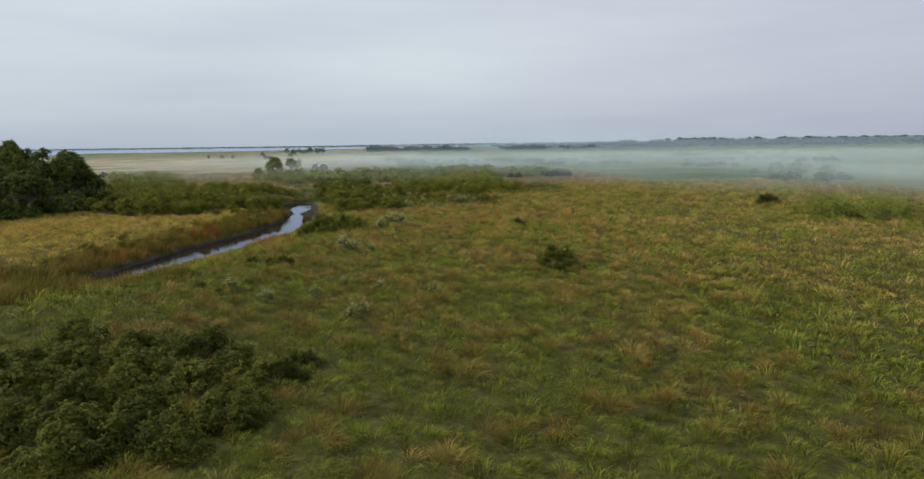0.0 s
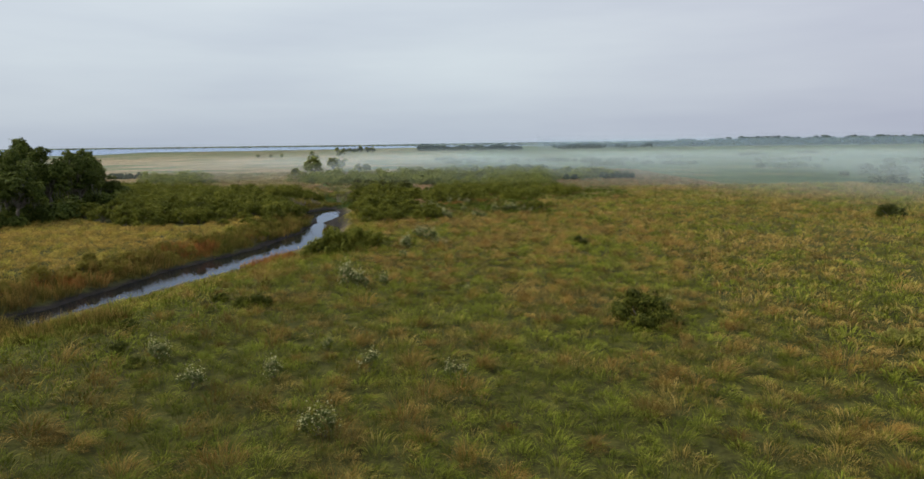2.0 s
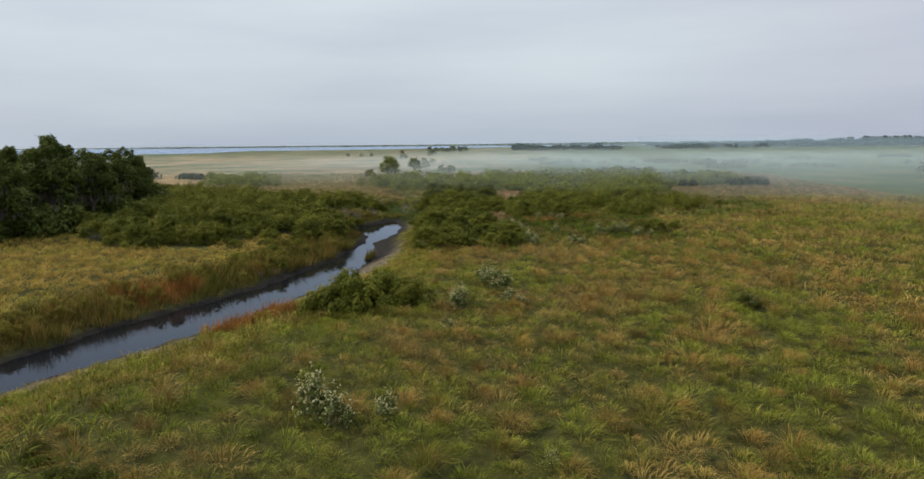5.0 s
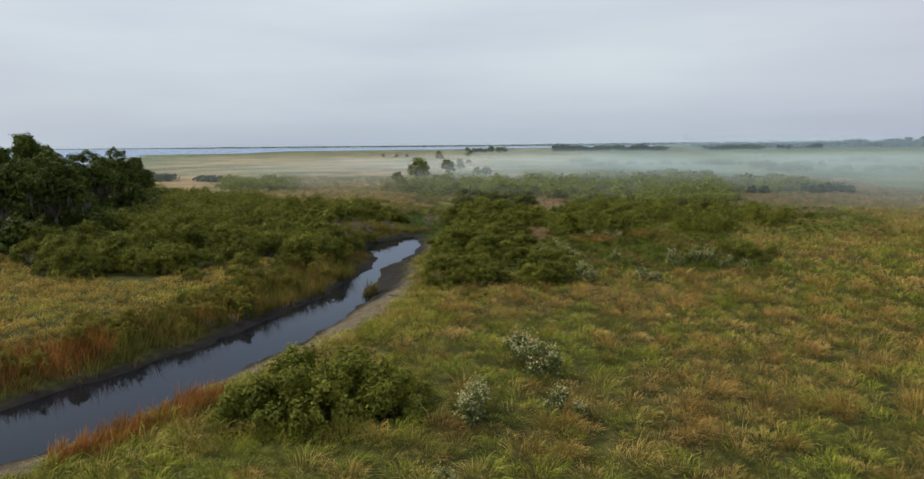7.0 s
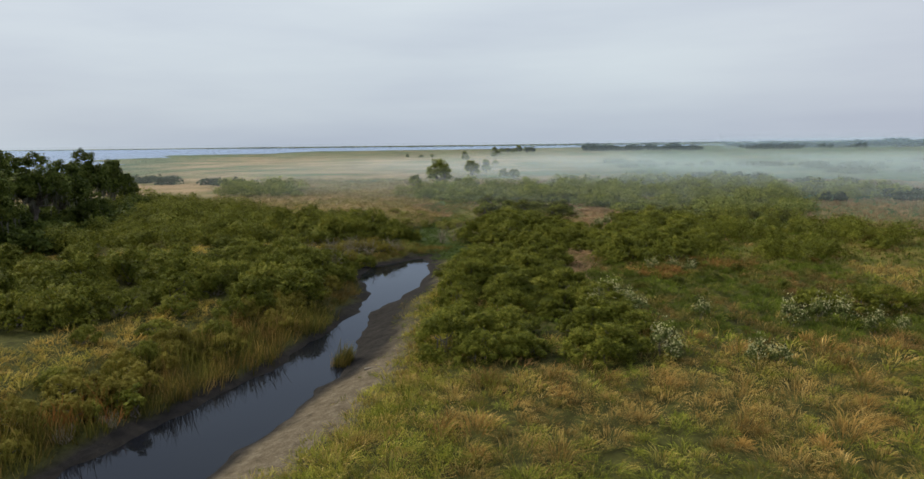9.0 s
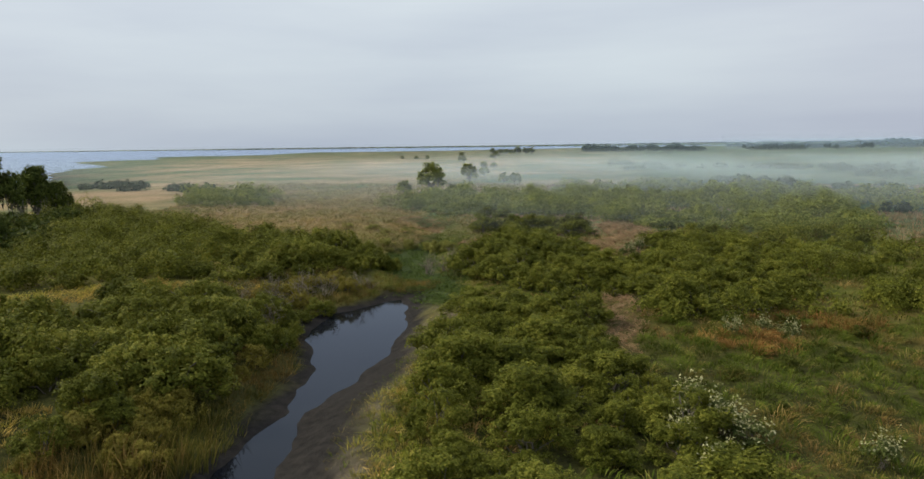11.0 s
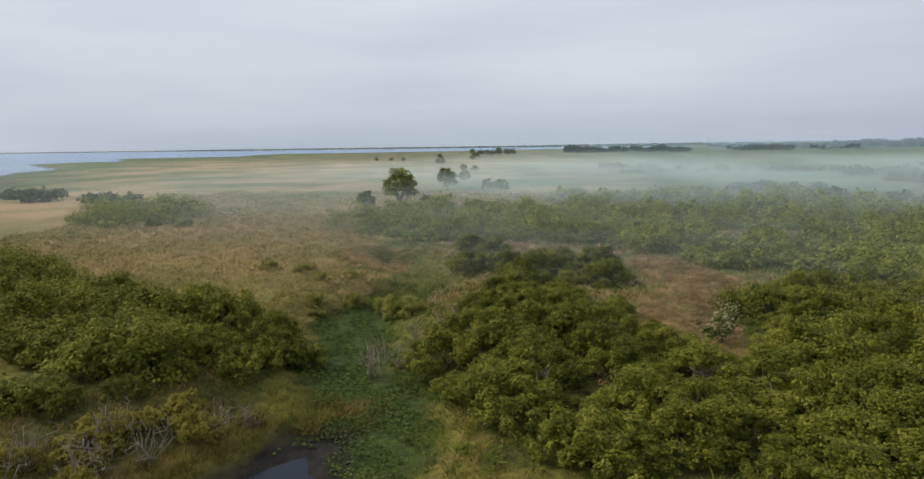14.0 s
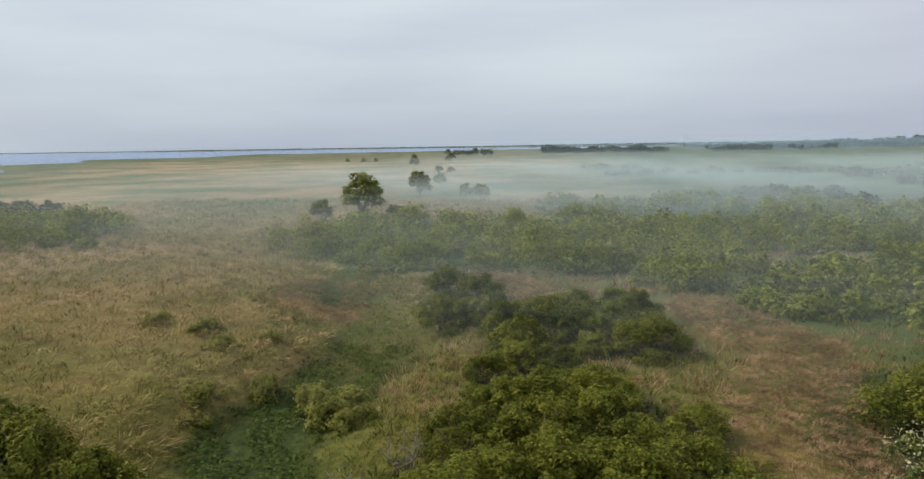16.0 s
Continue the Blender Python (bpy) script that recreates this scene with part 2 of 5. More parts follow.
def bark_material(name, dark, light):
    m, nt, out = nodes(name)
    n = noise_node(nt, 3.0, 5.0, 0.65, stretch=(4, 4, 0.6))
    surface(nt, out, ramp_node(nt, n, [(0.3, dark), (0.7, light)]), 0.9, bump=n, bump_strength=0.5, bump_distance=0.04)
    return m


def mist_surface(nt, out, alpha, colour):
    """Lets light through by 1 - alpha and scatters the rest forward and back."""
    d = nt.nodes.new("ShaderNodeBsdfDiffuse")
    d.inputs[0].default_value = (*colour, 1)
    t = nt.nodes.new("ShaderNodeBsdfTransparent")
    mx = nt.nodes.new("ShaderNodeMixShader")
    under = nt.nodes.new("ShaderNodeBsdfTranslucent")
    under.inputs[0].default_value = tuple(c * 0.45 for c in colour) + (1,)
    both = nt.nodes.new("ShaderNodeAddShader")
    nt.links.new(d.outputs[0], both.inputs[0])
    nt.links.new(under.outputs[0], both.inputs[1])
    nt.links.new(alpha, mx.inputs[0])
    nt.links.new(t.outputs[0], mx.inputs[1])
    nt.links.new(both.outputs[0], mx.inputs[2])
    nt.links.new(mx.outputs[0], out.inputs[0])


def mist_material(name, stops, top, seed, colour=(0.455, 0.535, 0.565), grain=0.014, roam=80.0, lid=0.0):
    """A thin sheet of ground mist. How dense it is depends on the place alone: stops run northward, shifted to start sooner in the east."""
    m, nt, out = nodes(name)
    geo = nt.nodes.new("ShaderNodeNewGeometry")
    sep = nt.nodes.new("ShaderNodeSeparateXYZ")
    nt.links.new(geo.outputs["Position"], sep.inputs[0])
    east = math_node(nt, "MAXIMUM", math_node(nt, "SUBTRACT", sep.outputs[0], 25.0), 0.0)
    east = math_node(nt, "MINIMUM", east, 100.0)
    south = math_node(nt, "MULTIPLY", math_node(nt, "SUBTRACT", 300.0, sep.outputs[1]), 1 / 130.0, True)
    run = math_node(nt, "ADD", sep.outputs[1], math_node(nt, "MULTIPLY", math_node(nt, "MULTIPLY", east, south), 1.5))
    wander = noise_node(nt, grain, 2.0, 0.5, stretch=(1.0, 1.5, 0), offset=(seed, seed * 0.7, 0))
    run = math_node(nt, "ADD", run, math_node(nt, "MULTIPLY", math_node(nt, "SUBTRACT", wander, 0.5), roam))
    run = math_node(nt, "LOGARITHM", math_node(nt, "MAXIMUM", run, 1.0), 10.0)
    run = math_node(nt, "MULTIPLY", math_node(nt, "SUBTRACT", run, 2.0), 0.6)
    dens = ramp_node(nt, run, [((math.log10(d) - 2.0) * 0.6, (v, v, v)) for d, v in stops])
    wisp = noise_node(nt, grain * 1.6, 3.0, 0.5, stretch=(1.0, 0.7, 0), offset=(seed * 2.0, 5, 0))
    wisp = ramp_node(nt, wisp, [(0.32, (0.35, 0.35, 0.35)), (0.66, (1, 1, 1))])
    west = math_node(nt, "MULTIPLY", math_node(nt, "ADD", sep.outputs[0], 180.0), 1 / 150.0, True)
    west = math_node(nt, "ADD", math_node(nt, "MULTIPLY", west, 0.8), 0.2)
    wisp = math_node(nt, "MULTIPLY", wisp, west)
    if lid:
        wisp = math_node(nt, "MULTIPLY", math_node(nt, "SUBTRACT", lid, sep.outputs[2]), 1.6 / lid, True)
    mist_surface(nt, out, math_node(nt, "MULTIPLY", math_node(nt, "MULTIPLY", dens, wisp), top, True), colour)
    return m


GROUND = ground_material()
WATER = water_material()
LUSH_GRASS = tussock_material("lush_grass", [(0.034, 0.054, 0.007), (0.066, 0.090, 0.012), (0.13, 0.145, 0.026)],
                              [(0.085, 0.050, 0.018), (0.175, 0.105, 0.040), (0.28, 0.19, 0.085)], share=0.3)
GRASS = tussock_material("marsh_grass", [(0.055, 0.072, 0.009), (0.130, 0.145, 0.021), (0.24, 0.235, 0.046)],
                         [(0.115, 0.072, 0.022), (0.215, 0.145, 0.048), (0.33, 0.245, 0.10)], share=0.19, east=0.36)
RUST_TUFT = tussock_material("rust_tufts", [(0.12, 0.07, 0.02), (0.19, 0.11, 0.035), (0.28, 0.18, 0.065)],
                             [(0.14, 0.062, 0.02), (0.22, 0.105, 0.035), (0.31, 0.17, 0.065)], share=0.5)
SLOPE_GRASS = meadow_material("short_grass", [(0.045, 0.072, 0.008), (0.085, 0.118, 0.015), (0.16, 0.18, 0.032)],
                              [(0.080, 0.050, 0.018), (0.165, 0.105, 0.040), (0.27, 0.19, 0.085)], bias=-0.12)
TAN_TUFT = tussock_material("tan_tufts", [(0.10, 0.066, 0.018), (0.18, 0.12, 0.036), (0.28, 0.20, 0.07)],
                            [(0.13, 0.07, 0.02), (0.21, 0.128, 0.04), (0.31, 0.21, 0.08)], share=0.5, east=0.3)
BANK_GRASS = meadow_material("bank_grass", [(0.12, 0.138, 0.016), (0.24, 0.235, 0.034), (0.38, 0.355, 0.07)],
                             [(0.19, 0.125, 0.036), (0.29, 0.20, 0.06), (0.40, 0.30, 0.11)], scale=0.22, bias=-0.08)
MEADOW_GRASS = meadow_material("golden_meadow_grass", [(0.17, 0.16, 0.024), (0.27, 0.245, 0.045), (0.38, 0.34, 0.08)],
                               [(0.22, 0.15, 0.040), (0.33, 0.22, 0.06), (0.43, 0.31, 0.10)], bias=0.04)
MARSH_GRASS = tussock_material("tan_marsh_grass", [(0.10, 0.100, 0.032), (0.17, 0.155, 0.056), (0.24, 0.205, 0.088)],
                               [(0.17, 0.12, 0.058), (0.26, 0.188, 0.093), (0.35, 0.265, 0.142)], share=0.5, drift=0.05)
RED_GRASS = meadow_material("reddish_grass", [(0.13, 0.095, 0.05), (0.20, 0.14, 0.075), (0.27, 0.195, 0.11)],
                            [(0.17, 0.105, 0.066), (0.25, 0.16, 0.102), (0.34, 0.235, 0.155)], bias=0.35)
THICKET = leaf_material("thicket_leaves", (0.06, 0.078, 0.016), (0.150, 0.172, 0.034), (0.31, 0.32, 0.072), patch=0.3)
REED = meadow_material("reeds", [(0.042, 0.048, 0.010), (0.085, 0.085, 0.017), (0.16, 0.14, 0.036)],
                       [(0.10, 0.062, 0.019), (0.155, 0.098, 0.030), (0.24, 0.165, 0.06)], scale=0.14, bias=-0.06)
RUST_REED = meadow_material("rust_reeds", [(0.10, 0.055, 0.018), (0.15, 0.078, 0.024), (0.24, 0.14, 0.05)],
                            [(0.13, 0.058, 0.018), (0.20, 0.088, 0.026), (0.29, 0.15, 0.055)], bias=0.2)
MOUND = leaf_material("yellow_green_leaves", (0.09, 0.10, 0.02), (0.19, 0.19, 0.042), (0.33, 0.32, 0.09), patch=0.4)
BROWSE = leaf_material("olive_brown_leaves", (0.07, 0.066, 0.010), (0.175, 0.152, 0.025), (0.32, 0.275, 0.055), patch=0.35, translucent=0.28)
WILLOW = leaf_material("willow_leaves", (0.021, 0.029, 0.004), (0.100, 0.114, 0.014), (0.29, 0.285, 0.046), patch=0.4, translucent=0.28)
SHRUB = leaf_material("shrub_leaves", (0.022, 0.030, 0.005), (0.100, 0.114, 0.014), (0.28, 0.27, 0.043), patch=0.35, translucent=0.25)
DARK_SHRUB = leaf_material("dark_shrub_leaves", (0.014, 0.019, 0.004), (0.056, 0.068, 0.010), (0.165, 0.168, 0.028), patch=0.35, translucent=0.2)
OAK = leaf_material("oak_leaves", (0.018, 0.029, 0.007), (0.058, 0.080, 0.015), (0.155, 0.18, 0.036), patch=0.25)
MOSS = leaf_material("grey_moss", (0.07, 0.075, 0.055), (0.11, 0.115, 0.085), (0.16, 0.16, 0.12), patch=0.5)
FAR_LEAF = leaf_material("far_leaves", (0.020, 0.030, 0.014), (0.040, 0.055, 0.022), (0.07, 0.085, 0.032), patch=0.03)
PALE_LEAF = leaf_material("sage_leaves", (0.050, 0.070, 0.018), (0.10, 0.125, 0.036), (0.19, 0.21, 0.075), patch=0.8)
BLOSSOM = leaf_material("seed_heads", (0.21, 0.21, 0.09), (0.36, 0.35, 0.175), (0.55, 0.525, 0.31), patch=1.0)
PADS = leaf_material("water_weed_leaves", (0.026, 0.044, 0.008), (0.058, 0.090, 0.016), (0.12, 0.155, 0.032), patch=0.3)
BARK = bark_material("grey_bark", (0.07, 0.06, 0.05), (0.19, 0.17, 0.145))
TWIG = bark_material("bare_twigs", (0.13, 0.108, 0.082), (0.29, 0.25, 0.195))


# ---------------------------------------------------------------- plan of the ground
WATER_LEVEL = -2.4
RIVER_Y = [30, 60, 70, 78, 85, 93, 101, 109, 113, 119, 125, 131, 137, 144, 153, 161, 167, 172, 177, 181]
RIVER_W = [-72, -52, -46, -41, -38, -36.5, -35, -33, -31.4, -29.8, -28.6, -27.8, -27, -27, -27.7, -29.5, -33.2, -34.8, -33.2, -31]
RIVER_E = [-62, -44, -39.5, -36.5, -34, -31, -27.5, -25.3, -24.6, -23, -22, -22, -22.4, -24.0, -26.3, -25.8, -26.2, -27, -28.4, -30]
DITCH = [(-27, 176), (-28.5, 186), (-33.5, 194), (-36.2, 202), (-35.5, 209), (-34.3, 216), (-36.5, 224), (-41, 230)]
LAKE = [(-222, 318), (-235, 345), (-370, 478), (-400, 530), (-447, 615), (-655, 795), (-560, 832), (-780, 1105), (-610, 1112),
        (-740, 1500), (-430, 1560), (-200, 1900), (300, 2300), (300, 3900), (-4900, 3900), (-4900, 150), (-320, 160), (-240, 250)]


# plan of the thickets, as rings of corners
EAST_BUSHES = [
    [(-30, 192), (-26.5, 195), (-26, 200), (-25, 214), (-17, 208), (-13, 200), (-11, 193), (-11, 186), (-4, 190), (-2, 183), (-8, 177), (-21, 178), (-23, 184), (-26, 188)],
    [(-20.5, 160), (-21, 172), (-13, 172), (-10, 162), (-9, 156), (-8.5, 149), (-15.5, 147), (-18, 152)],
    [(-15, 132), (-19.5, 158), (-19, 168), (-10, 164), (-6, 150), (-3.5, 144), (-5, 136), (-9, 133)],
    [(-10.5, 184), (-7, 194), (3, 202), (12, 203), (3, 176), (-3, 171), (-8, 172)],
    [(-11, 203), (-7, 214), (5, 214), (2, 200), (-9, 198)],
    [(-33, 221), (-32, 231), (-18, 232), (-14, 219), (-18, 212), (-25, 215)],
]
WEST_BUSHES = [
    [(-58, 192), (-60, 201), (-54, 200), (-45, 197), (-39, 196), (-36, 188), (-34, 183), (-36, 178), (-46, 180)],
    [(-46, 155), (-50, 164), (-50, 174), (-38, 175), (-36.5, 168), (-33, 159), (-32, 152), (-36, 148)],
    [(-43, 148), (-50, 180), (-37, 181), (-37.5, 172), (-33, 152), (-33, 145)],
    [(-72, 146), (-69, 158), (-50, 160), (-39.5, 145), (-42, 131), (-54, 131)],
]
FAR_BUSHES = [
    ([(-58, 255), (-58, 268), (-48, 282), (-9, 278), (-7, 255), (-14, 242), (-30, 236), (-46, 240)], 3.3, 1.5),
    ([(-14, 247), (2, 248), (24, 262), (30, 230), (12, 216), (0, 222), (-8, 224), (-13, 231)], 3.4, 1.15),
    ([(2, 277), (17, 312), (45, 300), (60, 262), (25, 252), (-2, 257)], 3.8, 1.4),
    ([(-99, 200), (-128, 246), (-87, 218), (-56, 200), (-40, 190), (-47, 174), (-60, 163)], 3.5, 1.3),
    ([(-71, 162), (-110, 225), (-90, 222), (-62, 200), (-50, 184), (-50, 162)], 3.4, 1.3),
    ([(-8, 171), (-8, 208), (-3, 216), (16, 222), (34, 196), (26, 182), (10, 172)], 3.4, 1.1),
    ([(-63, 281), (-60, 290), (-50, 290), (-47, 281), (-55, 276)], 3.6, 1.6),
    ([(-24, 246), (-5, 250), (40, 330), (-30, 320), (-38, 285)], 5.5, 1.2),
    ([(-123, 276), (-106, 284), (-84, 252), (-102, 246)], 3.6, 1.5),
    ([(66, 106), (64, 116), (82, 121), (88, 113), (78, 104)], 3.4, 1.7),
]


def smooth(a, b, x):
    t = np.clip((x - a) / (b - a), 0, 1)
    return t * t * (3 - 2 * t)


def wave(x, y, size, seed):
    """Cheap smooth noise from -1 to 1."""
    r = np.random.RandomState(seed)
    out = 0
    for k in range(5):
        a, p, f = r.rand() * 6.28, r.rand() * 6.28, (0.7 + 0.9 * r.rand()) * 6.28 / size
        out = out + np.sin((x * math.cos(a) + y * math.sin(a)) * f + p + 1.3 * np.sin((y * math.cos(a) - x * math.sin(a)) * f * 0.6 + p * 2))
    return out / 3.2


def polyline_distance(x, y, pts, closed=False):
    best = np.full(np.shape(x), 1e9)
    for (ax, ay), (bx, by) in zip(pts, pts[1:] + (pts[:1] if closed else [])) if closed else zip(pts[:-1], pts[1:]):
        dx, dy = bx - ax, by - ay
        t = np.clip(((x - ax) * dx + (y - ay) * dy) / (dx * dx + dy * dy), 0, 1)
        best = np.minimum(best, np.hypot(x - ax - t * dx, y - ay - t * dy))
    return best


def inside(x, y, poly):
    hit = np.zeros(np.shape(x), bool)
    for (ax, ay), (bx, by) in zip(poly, poly[1:] + poly[:1]):
        cross = ((ay > y) != (by > y))
        hit ^= cross & (x < (bx - ax) * (y - ay) / ((by - ay) or 1e-9) + ax)
    return hit


def river(x, y):
    """Distances outside the water on the west and on the east side, negative over the water."""
    wob = 0.35 * wave(x, y, 7.0, 5)
    west = np.interp(y, RIVER_Y, RIVER_W) - x + wob
    east = x - np.interp(y, RIVER_Y, RIVER_E) + wob
    end = np.maximum((y - 181) * 0.9, (76 - y + 1.5 * wave(x, y, 6.0, 21)) * 0.8)
    return np.maximum(west, end), np.maximum(east, end)


def fields(x, y):
    """Height of the ground and what covers it."""
    x, y = np.asarray(x, float), np.asarray(y, float)
    near = (1 - smooth(250, 420, y)) * (1 - smooth(90, 200, np.abs(x)))
    base = -0.3 + 0.16 * wave(x, y, 23.0, 1) + near * (0.11 * wave(x, y, 3.1, 2) + 0.07 * wave(x, y, 1.7, 3))
    west, east = river(x, y)
    d = np.maximum(west, east)
    is_east = east >= west
    wide = 0.42 + 0.58 * smooth(110, 121, y)                      # the sand bank broadens upstream
    rise_e = np.interp(d / wide, [-3, 0, 1.2, 2.0, 5.0, 7.0, 9.0], [-3.2, -2.42, -2.12, -1.8, -1.1, -0.55, -0.3])
    low_e = np.interp(d, [-3, 0, 2.0, 6.0, 12.0, 17.0], [-3.2, -2.42, -2.2, -1.75, -0.75, -0.3])
    k = smooth(110, 121, y)
    rise_e = rise_e * k + low_e * (1 - k)
    rise_w = np.interp(d, [-3, 0, 1.0, 3.0, 8.0, 14.0], [-3.2, -2.42, -2.15, -1.7, -0.7, -0.3])
    rise = np.where(is_east, rise_e, rise_w)
    z = np.minimum(base, rise + 0.35 * (base + 0.3))
    dd = polyline_distance(x, y, DITCH) + 0.5 * wave(x, y, 6.0, 8)
    bed_h = np.interp(dd, [0, 3.0, 5.0, 7.5], [-1.85, -1.7, -0.9, -0.2])
    z = np.where(d > 0, np.minimum(z, bed_h), z)
    lake = polyline_distance(x, y, LAKE, True) * np.where(inside(x, y, LAKE), -1, 1) + 6.0 * wave(x, y, 60.0, 12)
    z = np.minimum(z, np.interp(lake, [-60, 0, 5, 60], [-4.5, -2.5, -2.0, 0.2]))
    grain = 0.5 + 0.5 * wave(x, y, 4.0, 17)
    mud_w = np.where(is_east, 0.8 + 3.0 * smooth(133, 143, y) - 1.9 * smooth(158, 168, y), 0.9 + 0.5 * smooth(118, 132, y))
    mud = 1 - smooth(mud_w * 0.75, mud_w * 1.15, d)
    sand = np.where(is_east, (1 - smooth(4.6 * wide, 6.0 * wide, d + grain)) * (1 - smooth(178, 184, y)), 0) * (1 - 0.75 * smooth(142, 152, y) * smooth(0.15, 0.5, grain))
    bed = (1 - smooth(2.6, 4.4, dd + 0.8 * wave(x, y, 3.0, 19))) * (d > 0.5) * smooth(174, 180, y) * (1 - 0.6 * smooth(206, 222, y))
    mud = np.maximum(mud, (1 - smooth(-2, 14, lake)) * (1 - smooth(430, 600, y)))
    marsh = np.maximum(smooth(190, 240, y), smooth(110, 200, np.abs(x)))
    dry = smooth(10, -50, x + 12 * wave(x, y, 40.0, 23)) * (1 - 0.6 * smooth(620, 900, y)) * (0.1 + 0.9 * smooth(0.03, 0.17, (lake - 4) / np.maximum(y, 250)))
    # painted shade under the dense grass and inside each bush ring
    shaded_thatch = (1 - smooth(155, 185, y)) * (1 - smooth(40, 110, x)) * smooth(-150, -80, x) * smooth(-70, -10, y)
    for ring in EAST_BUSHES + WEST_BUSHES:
        shaded_thatch = np.maximum(shaded_thatch, inside(x, y, ring) * 1.0)
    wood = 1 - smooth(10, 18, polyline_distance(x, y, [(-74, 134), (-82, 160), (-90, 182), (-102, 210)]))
    return z, dict(sand=np.clip(sand, 0, 1), mud=np.clip(mud, 0, 1), bed=np.clip(bed, 0, 1), marsh=marsh, wood=wood, shaded_thatch=shaded_thatch, dry=dry), west, east, dd


def height(x, y):
    return fields(x, y)[0]


# ---------------------------------------------------------------- mesh helpers
def mesh_of(name, verts, tris, mat, smooth_shade=False, tip=None):
    me = bpy.data.meshes.new(name)
    verts, tris = np.asarray(verts, np.float32), np.asarray(tris, np.int32)
    me.vertices.add(len(verts))
    me.vertices.foreach_set("co", verts.ravel())
    me.loops.add(tris.size)
    me.loops.foreach_set("vertex_index", tris.ravel())
    me.polygons.add(len(tris))
    me.polygons.foreach_set("loop_start", np.arange(0, tris.size, 3, dtype=np.int32))
    me.update(calc_edges=True)
    if smooth_shade:
        me.polygons.foreach_set("use_smooth", np.ones(len(tris), bool))
    me.materials.append(mat)
    if tip is not None:
        at = me.attributes.new("tip", "FLOAT", "POINT")
        at.data.foreach_set("value", np.ascontiguousarray(tip, np.float32))
    return me


def join(pieces):
    vs, ts, n = [], [], 0
    for v, t in pieces:
        vs.append(np.asarray(v, np.float32))
        ts.append(np.asarray(t) + n)
        n += len(v)
    return np.concatenate(vs), np.concatenate(ts)


def unit(v):
    return v / np.maximum(np.linalg.norm(v, axis=-1, keepdims=True), 1e-6)


def leaves(rng, centres, normals, length, width, single=False):
    """Small folded leaves: diamonds about the centres, or single triangles."""
    n = len(centres)
    normals = unit(normals)
    t = unit(np.cross(normals, unit(rng.normal(size=(n, 3)))))
    b = np.cross(normals, t)
    ln = (length * rng.uniform(0.7, 1.3, (n, 1)))
    wd = (width * rng.uniform(0.7, 1.3, (n, 1)))
    if single:
        v = np.stack([centres - t * ln * 0.5 - b * wd * 0.5, centres - t * ln * 0.3 + b * wd * 0.6, centres + t * ln * 0.6], 1)
        return v.reshape(-1, 3), np.arange(3 * n).reshape(n, 3)
    lift = normals * wd * 0.18
    v = np.stack([centres - t * ln * 0.5, centres + b * wd * 0.5 + lift, centres + t * ln * 0.5, centres - b * wd * 0.5 + lift], 1)
    k = 4 * np.arange(n)[:, None]
    return v.reshape(-1, 3), np.concatenate([k + [0, 1, 2], k + [0, 2, 3]], 0)


def tube(path, radii, sides=6):
    """A tapered round limb along a path."""
    path = np.asarray(path, float)
    way = unit(np.gradient(path, axis=0))
    side = unit(np.cross(way, np.array([0.31, 0.52, 0.79])))
    up = np.cross(way, side)
    a = np.linspace(0, 2 * math.pi, sides, endpoint=False)
    ring = np.cos(a)[None, :, None] * side[:, None] + np.sin(a)[None, :, None] * up[:, None]
    v = (path[:, None] + ring * np.asarray(radii, float)[:, None, None]).reshape(-1, 3)
    f = []
    for i in range(len(path) - 1):
        for j in range(sides):
            p, q = i * sides + j, i * sides + (j + 1) % sides
            f += [(p, q, q + sides), (p, q + sides, p + sides)]
    for j in range(1, sides - 1):
        e = (len(path) - 1) * sides
        f.append((e, e + j, e + j + 1))
    return v, np.array(f)


def bent(rng, a, b, n=5, wob=0.12):
    a, b = np.asarray(a, float), np.asarray(b, float)
    t = np.linspace(0, 1, n)[:, None]
    p = a + (b - a) * t
    size = np.linalg.norm(b - a)
    p[1:-1] += rng.normal(size=(n - 2, 3)) * size * wob * 0.5
    p[:, 2] += (np.sin(t[:, 0] * math.pi) * size * wob * 0.6)
    return p


def part(name, data, parent, label=""):
    ob = new(name, data)
    ob.parent = parent
    return tagged(ob, label)


# ---------------------------------------------------------------- ground and water
def spread(lo, hi, a, b, step, grow=1.12, top=300.0):
    """Coordinates with an even step from a to b that widens outwards to lo and hi."""
    mid = list(np.arange(a, b + step * 0.5, step))
    s, x, right = step, mid[-1], []
    while x < hi:
        s = min(s * grow, top)
        x = min(x + s, hi)
        right.append(x)
    s, x, left = step, mid[0], []
    while x > lo:
        s = min(s * grow, top)
        x = max(x - s, lo)
        left.append(x)
    return np.array(left[::-1] + mid + right)


